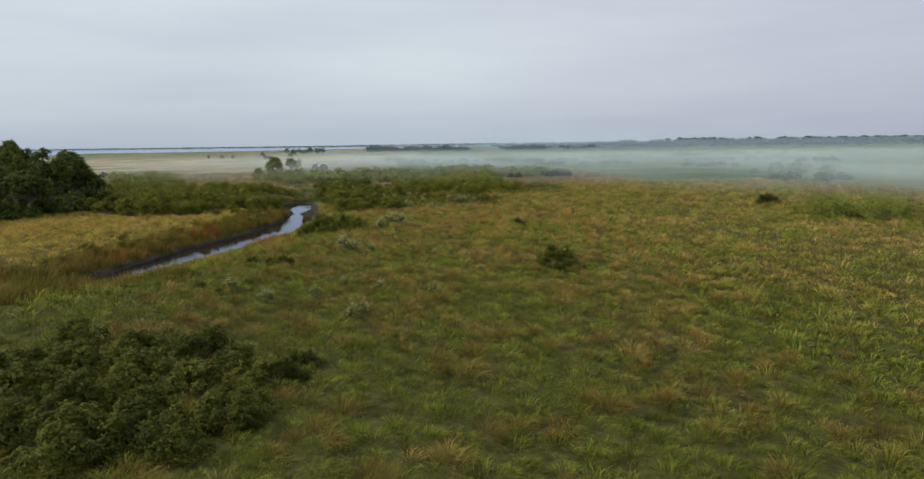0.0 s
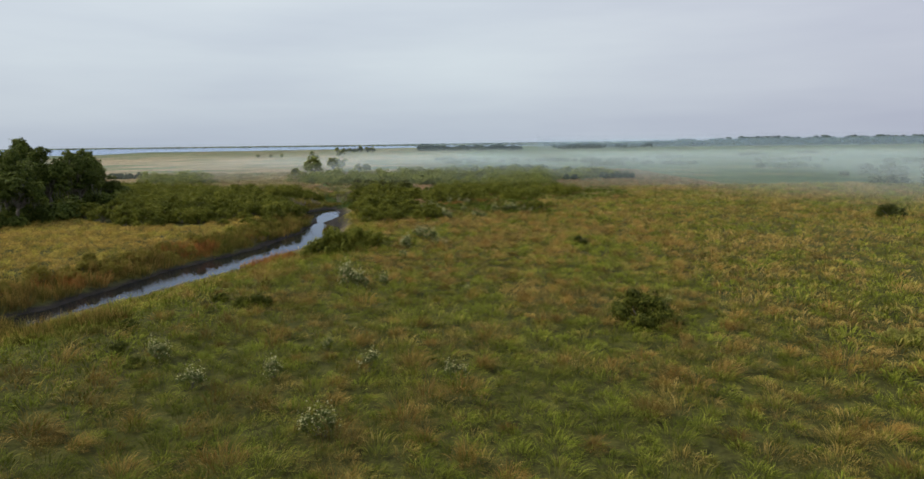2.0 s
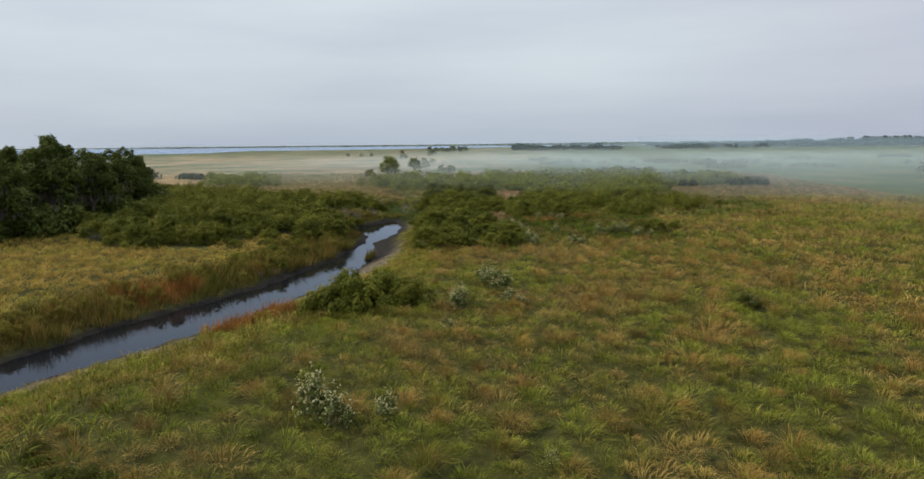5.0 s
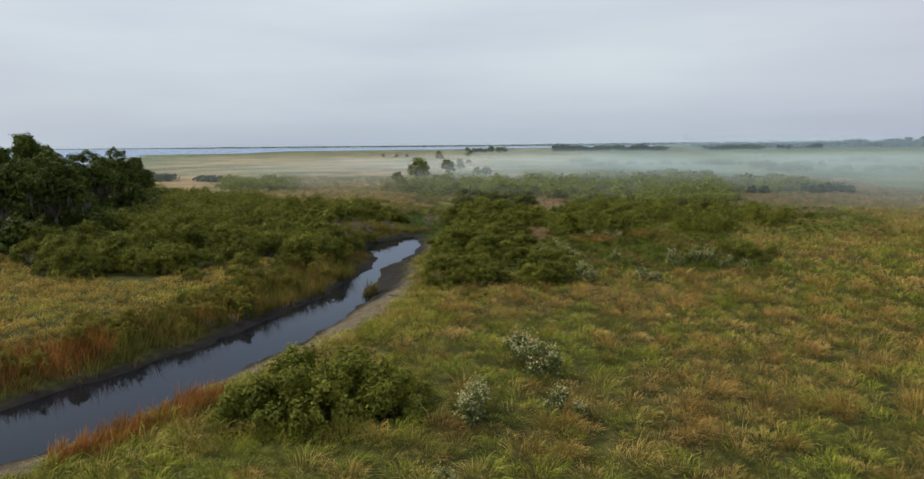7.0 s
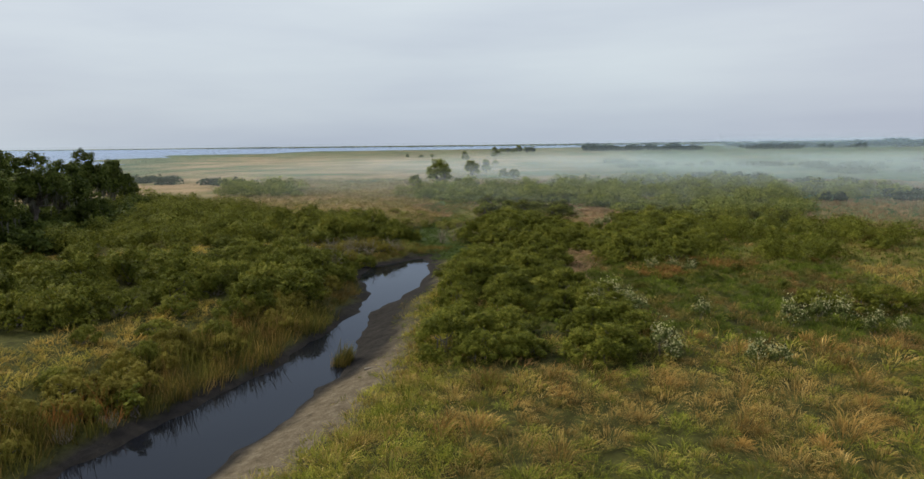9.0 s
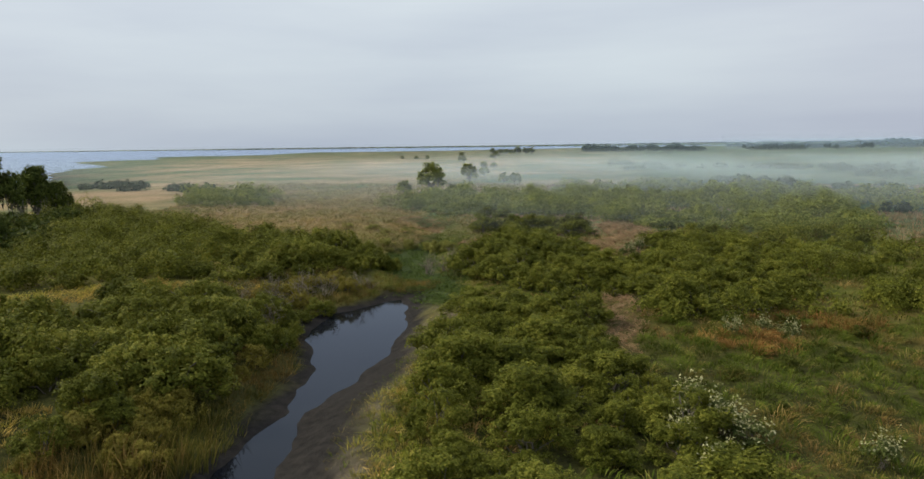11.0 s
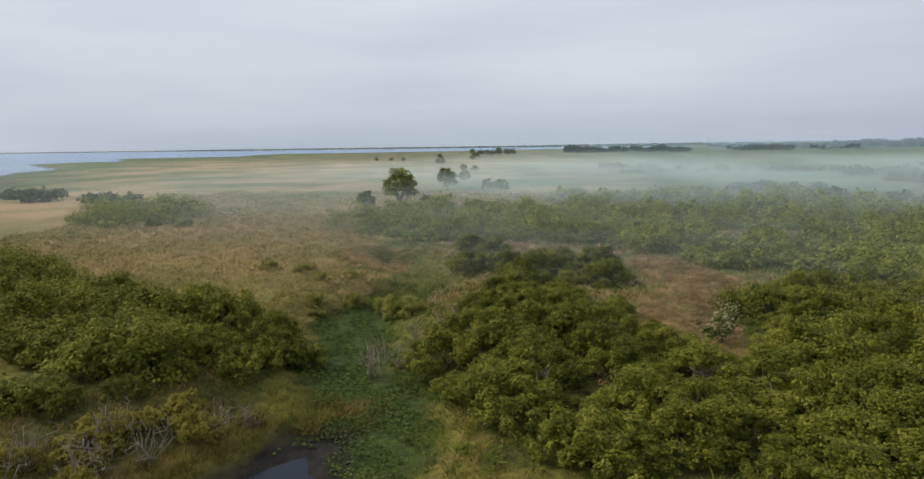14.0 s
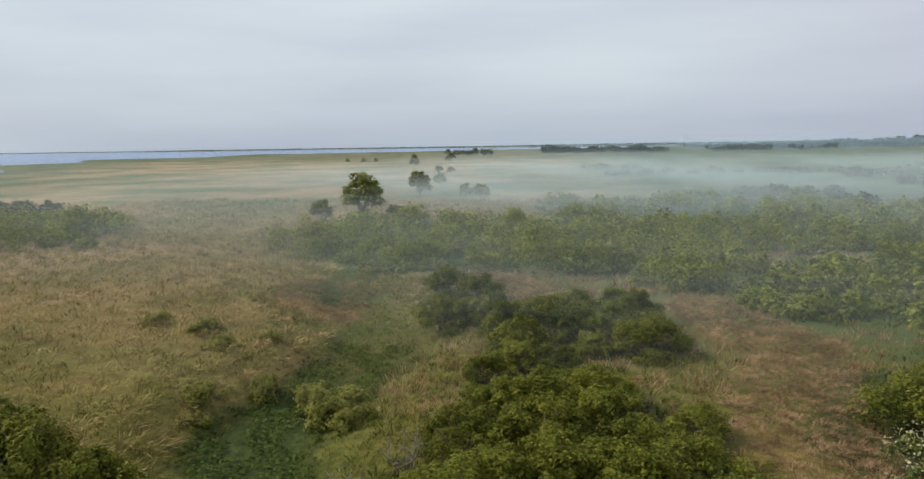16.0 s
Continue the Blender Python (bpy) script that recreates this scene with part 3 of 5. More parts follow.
def make_ground():
    xs, ys = spread(-5000, 5000, -60, 36, 0.95, 1.09), spread(-1500, 5000, 20, 236, 1.1, 1.08)
    gx, gy = np.meshgrid(xs, ys)
    z, cover = fields(gx, gy)[:2]
    v = np.stack([gx, gy, z], -1).reshape(-1, 3)
    nx, ny = len(xs), len(ys)
    i = (np.arange(ny - 1)[:, None] * nx + np.arange(nx - 1)[None]).ravel()
    f = np.concatenate([np.stack([i, i + 1, i + nx + 1], 1), np.stack([i, i + nx + 1, i + nx], 1)])
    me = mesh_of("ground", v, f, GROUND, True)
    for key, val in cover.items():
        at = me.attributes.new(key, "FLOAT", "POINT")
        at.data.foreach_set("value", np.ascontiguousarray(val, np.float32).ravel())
    tagged(new("ground", me), "flat marsh ground with grass, sandy bank and dark mud", "ground", kind="structure")


def make_water():
    v = [(-5000, -200, WATER_LEVEL), (1500, -200, WATER_LEVEL), (1500, 5000, WATER_LEVEL), (-5000, 5000, WATER_LEVEL)]
    me = mesh_of("water", v, [(0, 1, 2), (0, 2, 3)], WATER)
    tagged(new("water", me), "still dark water of a creek and a wide lake", "water", kind="structure")


make_ground()
make_water()


# ---------------------------------------------------------------- grass and reeds
def blades(rng, x, y, z, count, length, width, radius, lean, wind=(0.25, 0.1), joints=True, upright=0.6, dome=0.0):
    """Tufts of bent blades rooted at x, y, z."""
    n = len(x) * count
    size = np.repeat(rng.uniform(0.65, 1.3, len(x)), count)
    tilt = np.repeat(rng.normal(0, 0.25, (len(x), 2)), count, 0)
    bx, by, bz = (np.repeat(a, count) for a in (x, y, z))
    a, r = rng.uniform(0, 2 * math.pi, n), radius * np.sqrt(rng.rand(n)) * size
    root = np.stack([bx + np.cos(a) * r, by + np.sin(a) * r, bz - 0.05 + dome * size * (1 - (r / (radius * size)) ** 2)], 1)
    ln = length * size * rng.uniform(0.6, 1.2, n)
    out = lean * rng.uniform(0.2, 1.2, n) * (0.4 + 0.6 * r / radius)
    a = a + rng.normal(0, 0.7, n)
    way = np.stack([np.cos(a) * out + wind[0] + tilt[:, 0] * lean, np.sin(a) * out + wind[1] + tilt[:, 1] * lean, np.full(n, upright + 0.4)], 1)
    way = unit(way)
    flat = unit(np.stack([-way[:, 1] + rng.normal(0, 0.6, n), way[:, 0] + rng.normal(0, 0.6, n), np.zeros(n)], 1))
    wd = (width * rng.uniform(0.6, 1.3, n))[:, None]
    mid = root + way * ln[:, None] * 0.55
    droop = way * np.array([1.5, 1.5, 0.75])
    tip = mid + unit(droop) * ln[:, None] * 0.5
    if not joints:
        v = np.stack([root - flat * wd * 0.5, root + flat * wd * 0.5, tip], 1)
        return v.reshape(-1, 3), np.arange(3 * n).reshape(n, 3)
    v = np.stack([root - flat * wd * 0.4, root + flat * wd * 0.4, mid + flat * wd * 0.4, mid - flat * wd * 0.4, tip], 1)
    k = 5 * np.arange(n)[:, None]
    return v.reshape(-1, 3), np.concatenate([k + [0, 1, 2], k + [0, 2, 3], k + [3, 2, 4]], 0)


def tussocks(rng, x, y, z, count, length, width, radius, wind=(0.2, 0.05), bushy=0.5):
    """Mop-headed tussocks: blades that rise from a small crown, bow outwards and hang. Also gives a value from root to tip and one for each tussock."""
    n = len(x) * count
    size = np.repeat(np.clip(rng.lognormal(0, 0.28, len(x)), 0.55, 1.75), count)
    lean = np.repeat(rng.normal(0, 0.22, (len(x), 2)), count, 0) + np.array(wind)
    tuft = np.repeat(rng.rand(len(x)), count)
    bx, by, bz = (np.repeat(a, count) for a in (x, y, z))
    a = rng.uniform(0, 2 * math.pi, n)
    out = np.sqrt(rng.rand(n))
    r = radius * size * out * 0.55
    root = np.stack([bx + np.cos(a) * r, by + np.sin(a) * r, bz - 0.05 + 0.3 * length * size * (1 - out ** 2)], 1)
    ln = (length * size * rng.uniform(0.65, 1.15, n))[:, None]
    a = a + rng.normal(0, 0.5, n)
    spread = out * rng.uniform(0.5, 1.2, n) * (0.7 + bushy)
    up = unit(np.stack([np.cos(a) * spread + lean[:, 0], np.sin(a) * spread + lean[:, 1], np.full(n, 1.05)], 1))
    hang = unit(up * np.array([1.7, 1.7, 0.35]) + np.array([0, 0, -0.12]))
    mid = root + up * ln * 0.55
    tip = mid + hang * ln * 0.55
    flat = unit(np.stack([-up[:, 1] + rng.normal(0, 0.5, n), up[:, 0] + rng.normal(0, 0.5, n), np.zeros(n)], 1))
    wd = (width * rng.uniform(0.6, 1.3, n))[:, None]
    v = np.stack([root, mid + flat * wd * 0.5, tip, mid - flat * wd * 0.5], 1).reshape(-1, 3)
    k = 4 * np.arange(n)[:, None]
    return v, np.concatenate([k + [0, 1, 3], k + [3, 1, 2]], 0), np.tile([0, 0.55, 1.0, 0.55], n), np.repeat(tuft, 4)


def tussock_stuff(name, pieces, mat, label):
    v, t = join([p[:2] for p in pieces])
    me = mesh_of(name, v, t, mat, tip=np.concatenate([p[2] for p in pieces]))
    at = me.attributes.new("tuft", "FLOAT", "POINT")
    at.data.foreach_set("value", np.concatenate([p[3] for p in pieces]).astype(np.float32))
    return tagged(new(name, me), label, "grass", kind="stuff")


def scatter(rng, x0, x1, y0, y1, step, keep=None):
    gx, gy = np.meshgrid(np.arange(x0, x1, step), np.arange(y0, y1, step))
    x = (gx + rng.uniform(-0.5, 0.5, gx.shape) * step).ravel()
    y = (gy + rng.uniform(-0.5, 0.5, gy.shape) * step).ravel()
    if keep is not None:
        k = keep(x, y)
        x, y = x[k], y[k]
    return x, y


def dry_land(x, y, east_gap=5.0, west_gap=2.5):
    z, cover, west, east, dd = fields(x, y)
    wide = 0.42 + 0.58 * smooth(110, 121, y)
    return ((east > east_gap * wide) | (west > west_gap)) & (dd > 4.0) & (z > -2.2)


def stuff(name, pieces, mat, label, category):
    v, t = join(pieces)
    tip = None
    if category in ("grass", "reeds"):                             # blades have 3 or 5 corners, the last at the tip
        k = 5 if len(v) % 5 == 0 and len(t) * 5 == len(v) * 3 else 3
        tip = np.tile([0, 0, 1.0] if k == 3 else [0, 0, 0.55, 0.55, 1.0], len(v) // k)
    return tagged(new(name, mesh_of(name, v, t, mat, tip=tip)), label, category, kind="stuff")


def gap_distance(x, y):
    return polyline_distance(x, y, [(-64, 160), (-53, 171.5), (-46, 174.5), (-40, 176.5), (-35.5, 181)])


def clearing(x, y):
    """A grassy gap that runs through the western thickets."""
    return gap_distance(x, y) < 3.0


def ring_points(rng, ring, step):
    xs, ys = [p[0] for p in ring], [p[1] for p in ring]
    x, y = scatter(rng, min(xs), max(xs) + step, min(ys), max(ys) + step, step, lambda a, b: inside(a, b, ring))
    return x, y


DEAD_PATCHES = [[(-15, 229), (-11, 232), (-7, 226), (-4, 219), (-6, 212), (-7.5, 206), (-7, 196), (-9.5, 193), (-12.5, 198), (-14.5, 206), (-11, 214), (-13, 222)],
                [(-47.5, 226), (-48.5, 234), (-44, 237), (-40, 232), (-39, 225), (-43, 223.5)],
                [(-27, 226), (-22, 233), (-14, 234), (-17, 228)],
                [(-11.2, 177), (-7.6, 176.4), (-7.4, 171), (-8.2, 161), (-10.2, 161), (-10.6, 168)],
                [(-34, 238), (-30, 242), (-24, 236), (-22.4, 228), (-23.4, 225), (-26, 228), (-31, 233)]]

def bare(x, y, margin):
    """Open patches that the bushes keep clear of."""
    ok = np.zeros(np.shape(x), bool)
    for ring in DEAD_PATCHES:
        ok |= inside(x, y, ring) | (polyline_distance(x, y, ring, True) < margin)
    return ok


def dead(x, y):
    hit = np.zeros(np.shape(x), bool)
    for ring in DEAD_PATCHES:
        hit |= inside(x, y, ring)
    return hit


def make_grass():
    rng = np.random.RandomState(11)
    bushes = EAST_BUSHES + [r for r, _, _ in FAR_BUSHES] + WEST_BUSHES

    def open_land(x, y):
        ok = dry_land(x, y) & ~dead(x, y)
        for ring in bushes:
            ok &= ~inside(x, y, ring) | clearing(x, y) | bare(x, y, 0.5)
        return ok

    def in_view(x, y):
        return (np.abs(x - 2) < 0.78 * (y + 2)) | (y > 70)

    x, y = scatter(rng, -30, 42, 18, 172, 1.05, lambda a, b: open_land(a, b) & in_view(a, b) & (river(a, b)[1] > 4))
    lush = (y > 143) & (x > -16) & (x < 17)
    xl, yl = x[lush], y[lush]
    tussock_stuff("lush_grass", [tussocks(rng, xl, yl, height(xl, yl), 84, 0.6, 0.034, 0.8)], LUSH_GRASS, "dark green grass and weeds between the bushes")
    x2, y2 = scatter(rng, -6, 16, 156, 182, 0.9, lambda a, b: open_land(a, b) & (np.minimum(np.minimum(np.hypot(a + 1.4, b - 164) - 2.6, np.hypot(a - 5, b - 172) - 4.0), np.hypot(a - 11, b - 178) - 4.5) + 1.2 * wave(a, b, 4, 75) < 0))
    tussock_stuff("rust_grass", [tussocks(rng, x2, y2, height(x2, y2), 90, 0.75, 0.03, 0.75)], RUST_TUFT, "rust-brown dying grass among green weeds")
    x, y = x[~lush], y[~lush]
    k = (x > -17) & (x < 23) & (y < 138)
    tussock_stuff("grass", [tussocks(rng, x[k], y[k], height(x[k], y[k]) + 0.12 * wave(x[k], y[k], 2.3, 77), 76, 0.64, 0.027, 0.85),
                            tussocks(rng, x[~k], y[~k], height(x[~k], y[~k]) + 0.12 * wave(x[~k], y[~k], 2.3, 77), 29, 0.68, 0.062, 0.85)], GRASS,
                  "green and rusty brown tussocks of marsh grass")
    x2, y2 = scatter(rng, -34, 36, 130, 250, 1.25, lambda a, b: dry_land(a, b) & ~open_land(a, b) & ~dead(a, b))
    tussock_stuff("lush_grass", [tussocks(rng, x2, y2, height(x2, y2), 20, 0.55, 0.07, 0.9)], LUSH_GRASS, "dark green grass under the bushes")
    x, y = scatter(rng, -22, 30, 18, 145, 3.1, lambda a, b: open_land(a, b) & in_view(a, b) & (river(a, b)[1] > 10) & (wave(a, b, 16, 71) + 0.3 * wave(a, b, 5, 72) > -0.25))
    tussock_stuff("cord_grass", [tussocks(rng, x, y, height(x, y), 130, 0.98, 0.024, 0.7, bushy=0.4)], TAN_TUFT, "tall tan tufts of dry cord grass")
    x, y = scatter(rng, 42, 125, 25, 215, 1.5, lambda a, b: open_land(a, b) & in_view(a, b))
    x2, y2 = scatter(rng, -30, 42, 172, 215, 1.2, open_land)
    tussock_stuff("lush_grass", [tussocks(rng, x2, y2, height(x2, y2), 36, 0.5, 0.05, 0.75)], LUSH_GRASS,
                  "short green grass between the bushes by the dry creek")
    tussock_stuff("grass", [tussocks(rng, x, y, height(x, y) + 0.12 * wave(x, y, 2.3, 77), 28, 0.8, 0.07, 1.15)], GRASS,
                  "brown and green marsh grass fading into mist")
    x, y = scatter(rng, -45, -8, 48, 160, 0.75, lambda a, b: dry_land(a, b, 4.2) & (river(a, b)[1] < 12 + 3 * wave(a, b, 9, 4)) & (river(a, b)[1] > 0))
    stuff("bank_grass", [blades(rng, x, y, height(x, y) + 0.26 * np.maximum(wave(x, y, 2.6, 51), 0) ** 1.5, 36, 0.42, 0.040, 0.46, 1.4, wind=(0.1, 0.03), joints=False, upright=0.5, dome=0.22)], BANK_GRASS,
          "yellow-green fluffy grass along the creek bank", "grass")
    x, y = scatter(rng, -95, -36, 75, 175, 0.95, lambda a, b: open_land(a, b) & (river(a, b)[0] > 6) & (rng.rand(len(a)) < smooth(-96, -78, a + 6 * wave(a, b, 14, 61)) * smooth(72, 92, b + 6 * wave(a, b, 14, 62))))
    stuff("bank_grass", [blades(rng, x, y, height(x, y) + 0.15 * wave(x, y, 3.0, 78), 44, 0.5, 0.055, 0.55, 1.4, joints=False, upright=0.45, dome=0.3)], MEADOW_GRASS,
          "yellow-green meadow grass behind the reeds", "grass")
    x, y = scatter(rng, -105, -34, 192, 272, 1.1, open_land)
    x2, y2 = scatter(rng, -125, -34, 272, 330, 1.8, open_land)
    tussock_stuff("tan_grass", [tussocks(rng, x, y, height(x, y) + 0.3 * wave(x, y, 3.8, 79), 28, 0.7, 0.06, 1.1, wind=(0.55, 0.1), bushy=1.0),
                                tussocks(rng, x2, y2, height(x2, y2) + 0.3 * wave(x2, y2, 3.8, 79), 18, 0.8, 0.12, 1.5, wind=(0.55, 0.1), bushy=1.0)], MARSH_GRASS,
                  "tan wind-combed marsh grass")
    x, y = scatter(rng, -34, 75, 205, 335, 1.6, open_land)
    stuff("tan_grass", [blades(rng, x, y, height(x, y), 20, 0.7, 0.075, 0.8, 1.1, joints=False, upright=0.7)], RED_GRASS,
          "pinkish-brown marsh grass between the thickets", "grass")
    x, y = scatter(rng, -100, -24, -5, 76, 1.9, lambda a, b: dry_land(a, b) & ~((a > -30) & (b > 18)))
    x2, y2 = scatter(rng, -24, 60, -25, 19, 1.9)
    x, y = np.concatenate([x, x2]), np.concatenate([y, y2])
    tussock_stuff("grass", [tussocks(rng, x, y, height(x, y), 20, 0.85, 0.12, 1.2)], GRASS,
                  "green and brown marsh grass south of the creek's end")
    xs, ys = zip(*[ring_points(rng, r, 0.7) for r in DEAD_PATCHES])
    x, y = np.concatenate(xs), np.concatenate(ys)
    stuff("reddish_grass", [blades(rng, x, y, height(x, y), 90, 0.3, 0.03, 0.5, 1.9, joints=False, upright=0.3, dome=0.3)], RED_GRASS,
          "flattened pinkish-brown dead grass patch", "grass")
    # strip of golden grass at the edge of the sand under the bushes
    x, y = scatter(rng, -26, -12, 118, 200, 0.6, lambda a, b: (np.abs(river(a, b)[1] - 6.6) < 1.0) & (b < 178))
    stuff("bank_grass", [blades(rng, x, y, height(x, y), 16, 0.45, 0.03, 0.3, 0.9)], BANK_GRASS,
          "golden dry grass edging the sandy bank", "grass")

    x, y = scatter(rng, -29, -15, 122, 184, 0.5, lambda a, b: (river(a, b)[1] > 2.6) & (river(a, b)[1] < 6.5 + 2.5 * smooth(150, 158, b)) & (wave(a, b, 5, 66) + smooth(138, 152, b) * 1.5 > 0.55) & (rng.rand(len(a)) < 0.85))
    stuff("short_grass", [blades(rng, x, y, height(x, y), 14, 0.22, 0.035, 0.28, 1.2, joints=False)], SLOPE_GRASS,
          "thin short green grass on the sandy bank", "grass")
    x, y = scatter(rng, -56, -19, 176, 242, 0.55, lambda a, b: ((fields(a, b)[4] > 2.4) | (b > 208)) & (fields(a, b)[4] < 8.5) & ~dead(a, b) & (np.maximum(*river(a, b)) > 1.5))
    stuff("short_grass", [blades(rng, x, y, height(x, y), 18, 0.3, 0.032, 0.32, 1.3, joints=False, dome=0.1)], SLOPE_GRASS,
          "short green grass on the slopes of the dry creek", "grass")


def make_slope_grass():
    rng = np.random.RandomState(19)
    x, y = scatter(rng, -50, -28, 84, 187, 0.62, lambda a, b: (river(a, b)[0] > 1.5) & (river(a, b)[0] < 8.0 + 5 * smooth(160, 168, b)))
    stuff("slope_grass", [blades(rng, x, y, height(x, y), 24, 0.45, 0.034, 0.4, 1.2, joints=False, upright=0.6, dome=0.15)], REED,
          "olive grass and weeds on the slope above the water", "grass")


def make_reeds():
    rng = np.random.RandomState(21)
    x, y = scatter(rng, -75, -24, 55, 150, 0.5, lambda a, b: (river(a, b)[0] > 0.95 + 0.6 * wave(a, b, 5, 3)) & (river(a, b)[0] < 6.0 + 1.5 * wave(a, b, 11, 9)))
    rust = (np.hypot(x + 36, (y - 113) * 0.8) + 1.4 * wave(x, y, 3.0, 31) < 3.4) | (np.hypot(x + 33, y - 126) + wave(x, y, 3.0, 32) < 2.2) | (np.hypot(x + 41, y - 92) + 1.5 * wave(x, y, 4.0, 33) < 2.4)
    for name, k, mat, label in (("reeds", ~rust, REED, "tall green-brown reeds standing along the water"),
                                ("rust_reeds", rust, RUST_REED, "rust-red dead reeds at the water's edge")):
        low = 0.35 * wave(x[k], y[k], 6.0, 44) - 0.35
        stuff(name, [blades(rng, x[k], y[k], height(x[k], y[k]) + np.minimum(low, 0), 13, 1.5, 0.045, 0.36, 0.5, wind=(0.08, 0.02), upright=1.0)], mat, label, "reeds")
    x, y = scatter(rng, -58, -36.5, 58, 79, 0.55, lambda a, b: (a < -0.42 * (b - 77) - 37.5 + wave(a, b, 6, 12)) & (a > -0.42 * (b - 77) - 52))
    stuff("reeds", [blades(rng, x, y, height(x, y), 9, 1.5, 0.06, 0.32, 0.3, upright=1.0)], REED, "brown-green reeds choking the end of the creek", "reeds")
    x, y = scatter(rng, -44, -29, 142, 187, 0.5, lambda a, b: (river(a, b)[0] > 1.1) & (river(a, b)[0] < 3.6 + wave(a, b, 6, 5)) & (a < -28.5) & (wave(a, b, 4, 41) > -0.3))
    stuff("dry_reeds", [blades(rng, x, y, height(x, y), 14, 0.65, 0.035, 0.32, 0.8, joints=False, upright=0.7)], REED, "tan dry reeds leaning on the creek bank", "reeds")
    x, y = scatter(rng, -30, -15, 98, 117, 0.42, lambda a, b: (b > 101.5 + 1.5 * wave(a, b, 3, 7)) & (b < 110.5) & (np.abs(river(a, b)[1] - 3.0) < 1.3 + 0.4 * wave(a, b, 4, 6)))
    stuff("rust_reeds", [blades(rng, x, y, height(x, y), 15, 1.1, 0.045, 0.25, 0.4, upright=1.0)], RUST_REED, "rust-orange dead reeds on the near bank", "reeds")


def make_weed():
    rng = np.random.RandomState(31)
    x, y = scatter(rng, -62, -20, 172, 240, 0.2, lambda a, b: (fields(a, b)[1]["bed"] > 0.45) & (wave(a, b, 5, 14) > -0.45))
    n = len(x)
    c = np.stack([x, y, height(x, y) + rng.uniform(0.05, 0.22, n)], 1)
    stuff("water_weed", [leaves(rng, c, np.array([0, 0, 1.0]) + rng.normal(0, 0.4, (n, 3)), 0.22, 0.17)], PADS,
          "dark green broad-leaved weed covering the dry creek bed", "water weed")


# ---------------------------------------------------------------- bushes
def crown_points(rng, count, radius, tall, lumps, lump, low=0.25):
    """Points on and in a lumpy dome: centres and outward directions."""
    a, r = rng.uniform(0, 6.283, lumps), np.sqrt(rng.rand(lumps)) * 0.78
    top = (low + (1 - low) * np.sqrt(np.clip(1 - (r / 0.84) ** 2, 0, 1))) * tall * rng.uniform(0.62, 1.05, lumps)
    size = lump * radius * rng.uniform(0.65, 1.25, lumps)
    mid = np.stack([np.cos(a) * r * radius, np.sin(a) * r * radius, np.maximum(top - size * 0.9, size * 0.5)], 1)
    pick = rng.choice(lumps, count, p=size ** 2 / np.sum(size ** 2))
    # the leaves of a lump stand in sprigs, with dark gaps between them
    sprigs = 15
    heads = unit(rng.normal(size=(lumps, sprigs, 3)) + np.array([0, 0, 0.5]))
    reach = rng.uniform(0.72, 1.22, (lumps, sprigs))
    which = rng.randint(sprigs, size=count)
    stray = rng.rand(count) < 0.14
    axis = heads[pick, which]
    d = unit(axis + rng.normal(0, 0.24, (count, 3)))
    d[stray] = unit(rng.normal(size=(int(stray.sum()), 3)) + np.array([0, 0, 0.35]))
    far = reach[pick, which] * (1 - 0.34 * rng.rand(count) ** 2) * (1.06 - 0.5 * np.linalg.norm(d - axis, axis=1).clip(0, 1))
    far[stray] = rng.uniform(0.55, 0.95, int(stray.sum()))
    p = mid[pick] + d * (size[pick] * far)[:, None] * np.array([1, 1, 0.95])
    p[:, 2] = np.maximum(p[:, 2], 0.05)
    return p, d, mid


def bush_meshes(seed, radius, tall, count, leaf, mat, lumps=18, lump=0.36):
    rng = np.random.RandomState(seed)
    p, d, mid = crown_points(rng, count, radius, tall, lumps, lump, 0.08)
    v, t = leaves(rng, p, d + np.array([0, 0, 0.45]) + rng.normal(0, 0.32, p.shape), leaf * 1.2, leaf * 0.62, True)
    foliage = mesh_of("foliage", v, t, mat)
    stems = []
    for m in mid[:7]:
        stems.append(tube(bent(rng, (rng.normal() * 0.15, rng.normal() * 0.15, -0.3), m), np.linspace(0.06, 0.015, 5), 5))
    return foliage, mesh_of("wood", *join(stems), BARK, True)


def bush_thing(name, meshes, label, category, group):
    ob = tagged(new(name), label, category, group)
    part("foliage", meshes[0], ob)
    part("wood", meshes[1], ob, "thin grey woody stems")
    return ob


def plant(kinds, spots, rng, tall=1.0):
    """Sets one of the kinds at each spot (x, y, scale); the first of each kind is the original."""
    used = set()
    for x, y, s in spots:
        k = rng.randint(len(kinds))
        m = pose(x, y, float(height(x, y)) - 0.05, 0, 0, rng.uniform(0, 360))
        ob = kinds[k]
        if k in used:
            ob = copy_thing(kinds[k], m)
        else:
            used.add(k)
            ob.matrix_basis = m
        ob.scale = (s * rng.uniform(0.88, 1.15), s * rng.uniform(0.88, 1.15), s * tall * rng.uniform(0.85, 1.15))
    for k, ob in enumerate(kinds):
        if k not in used:
            for c in list(ob.children_recursive) + [ob]:
                bpy.data.objects.remove(c)


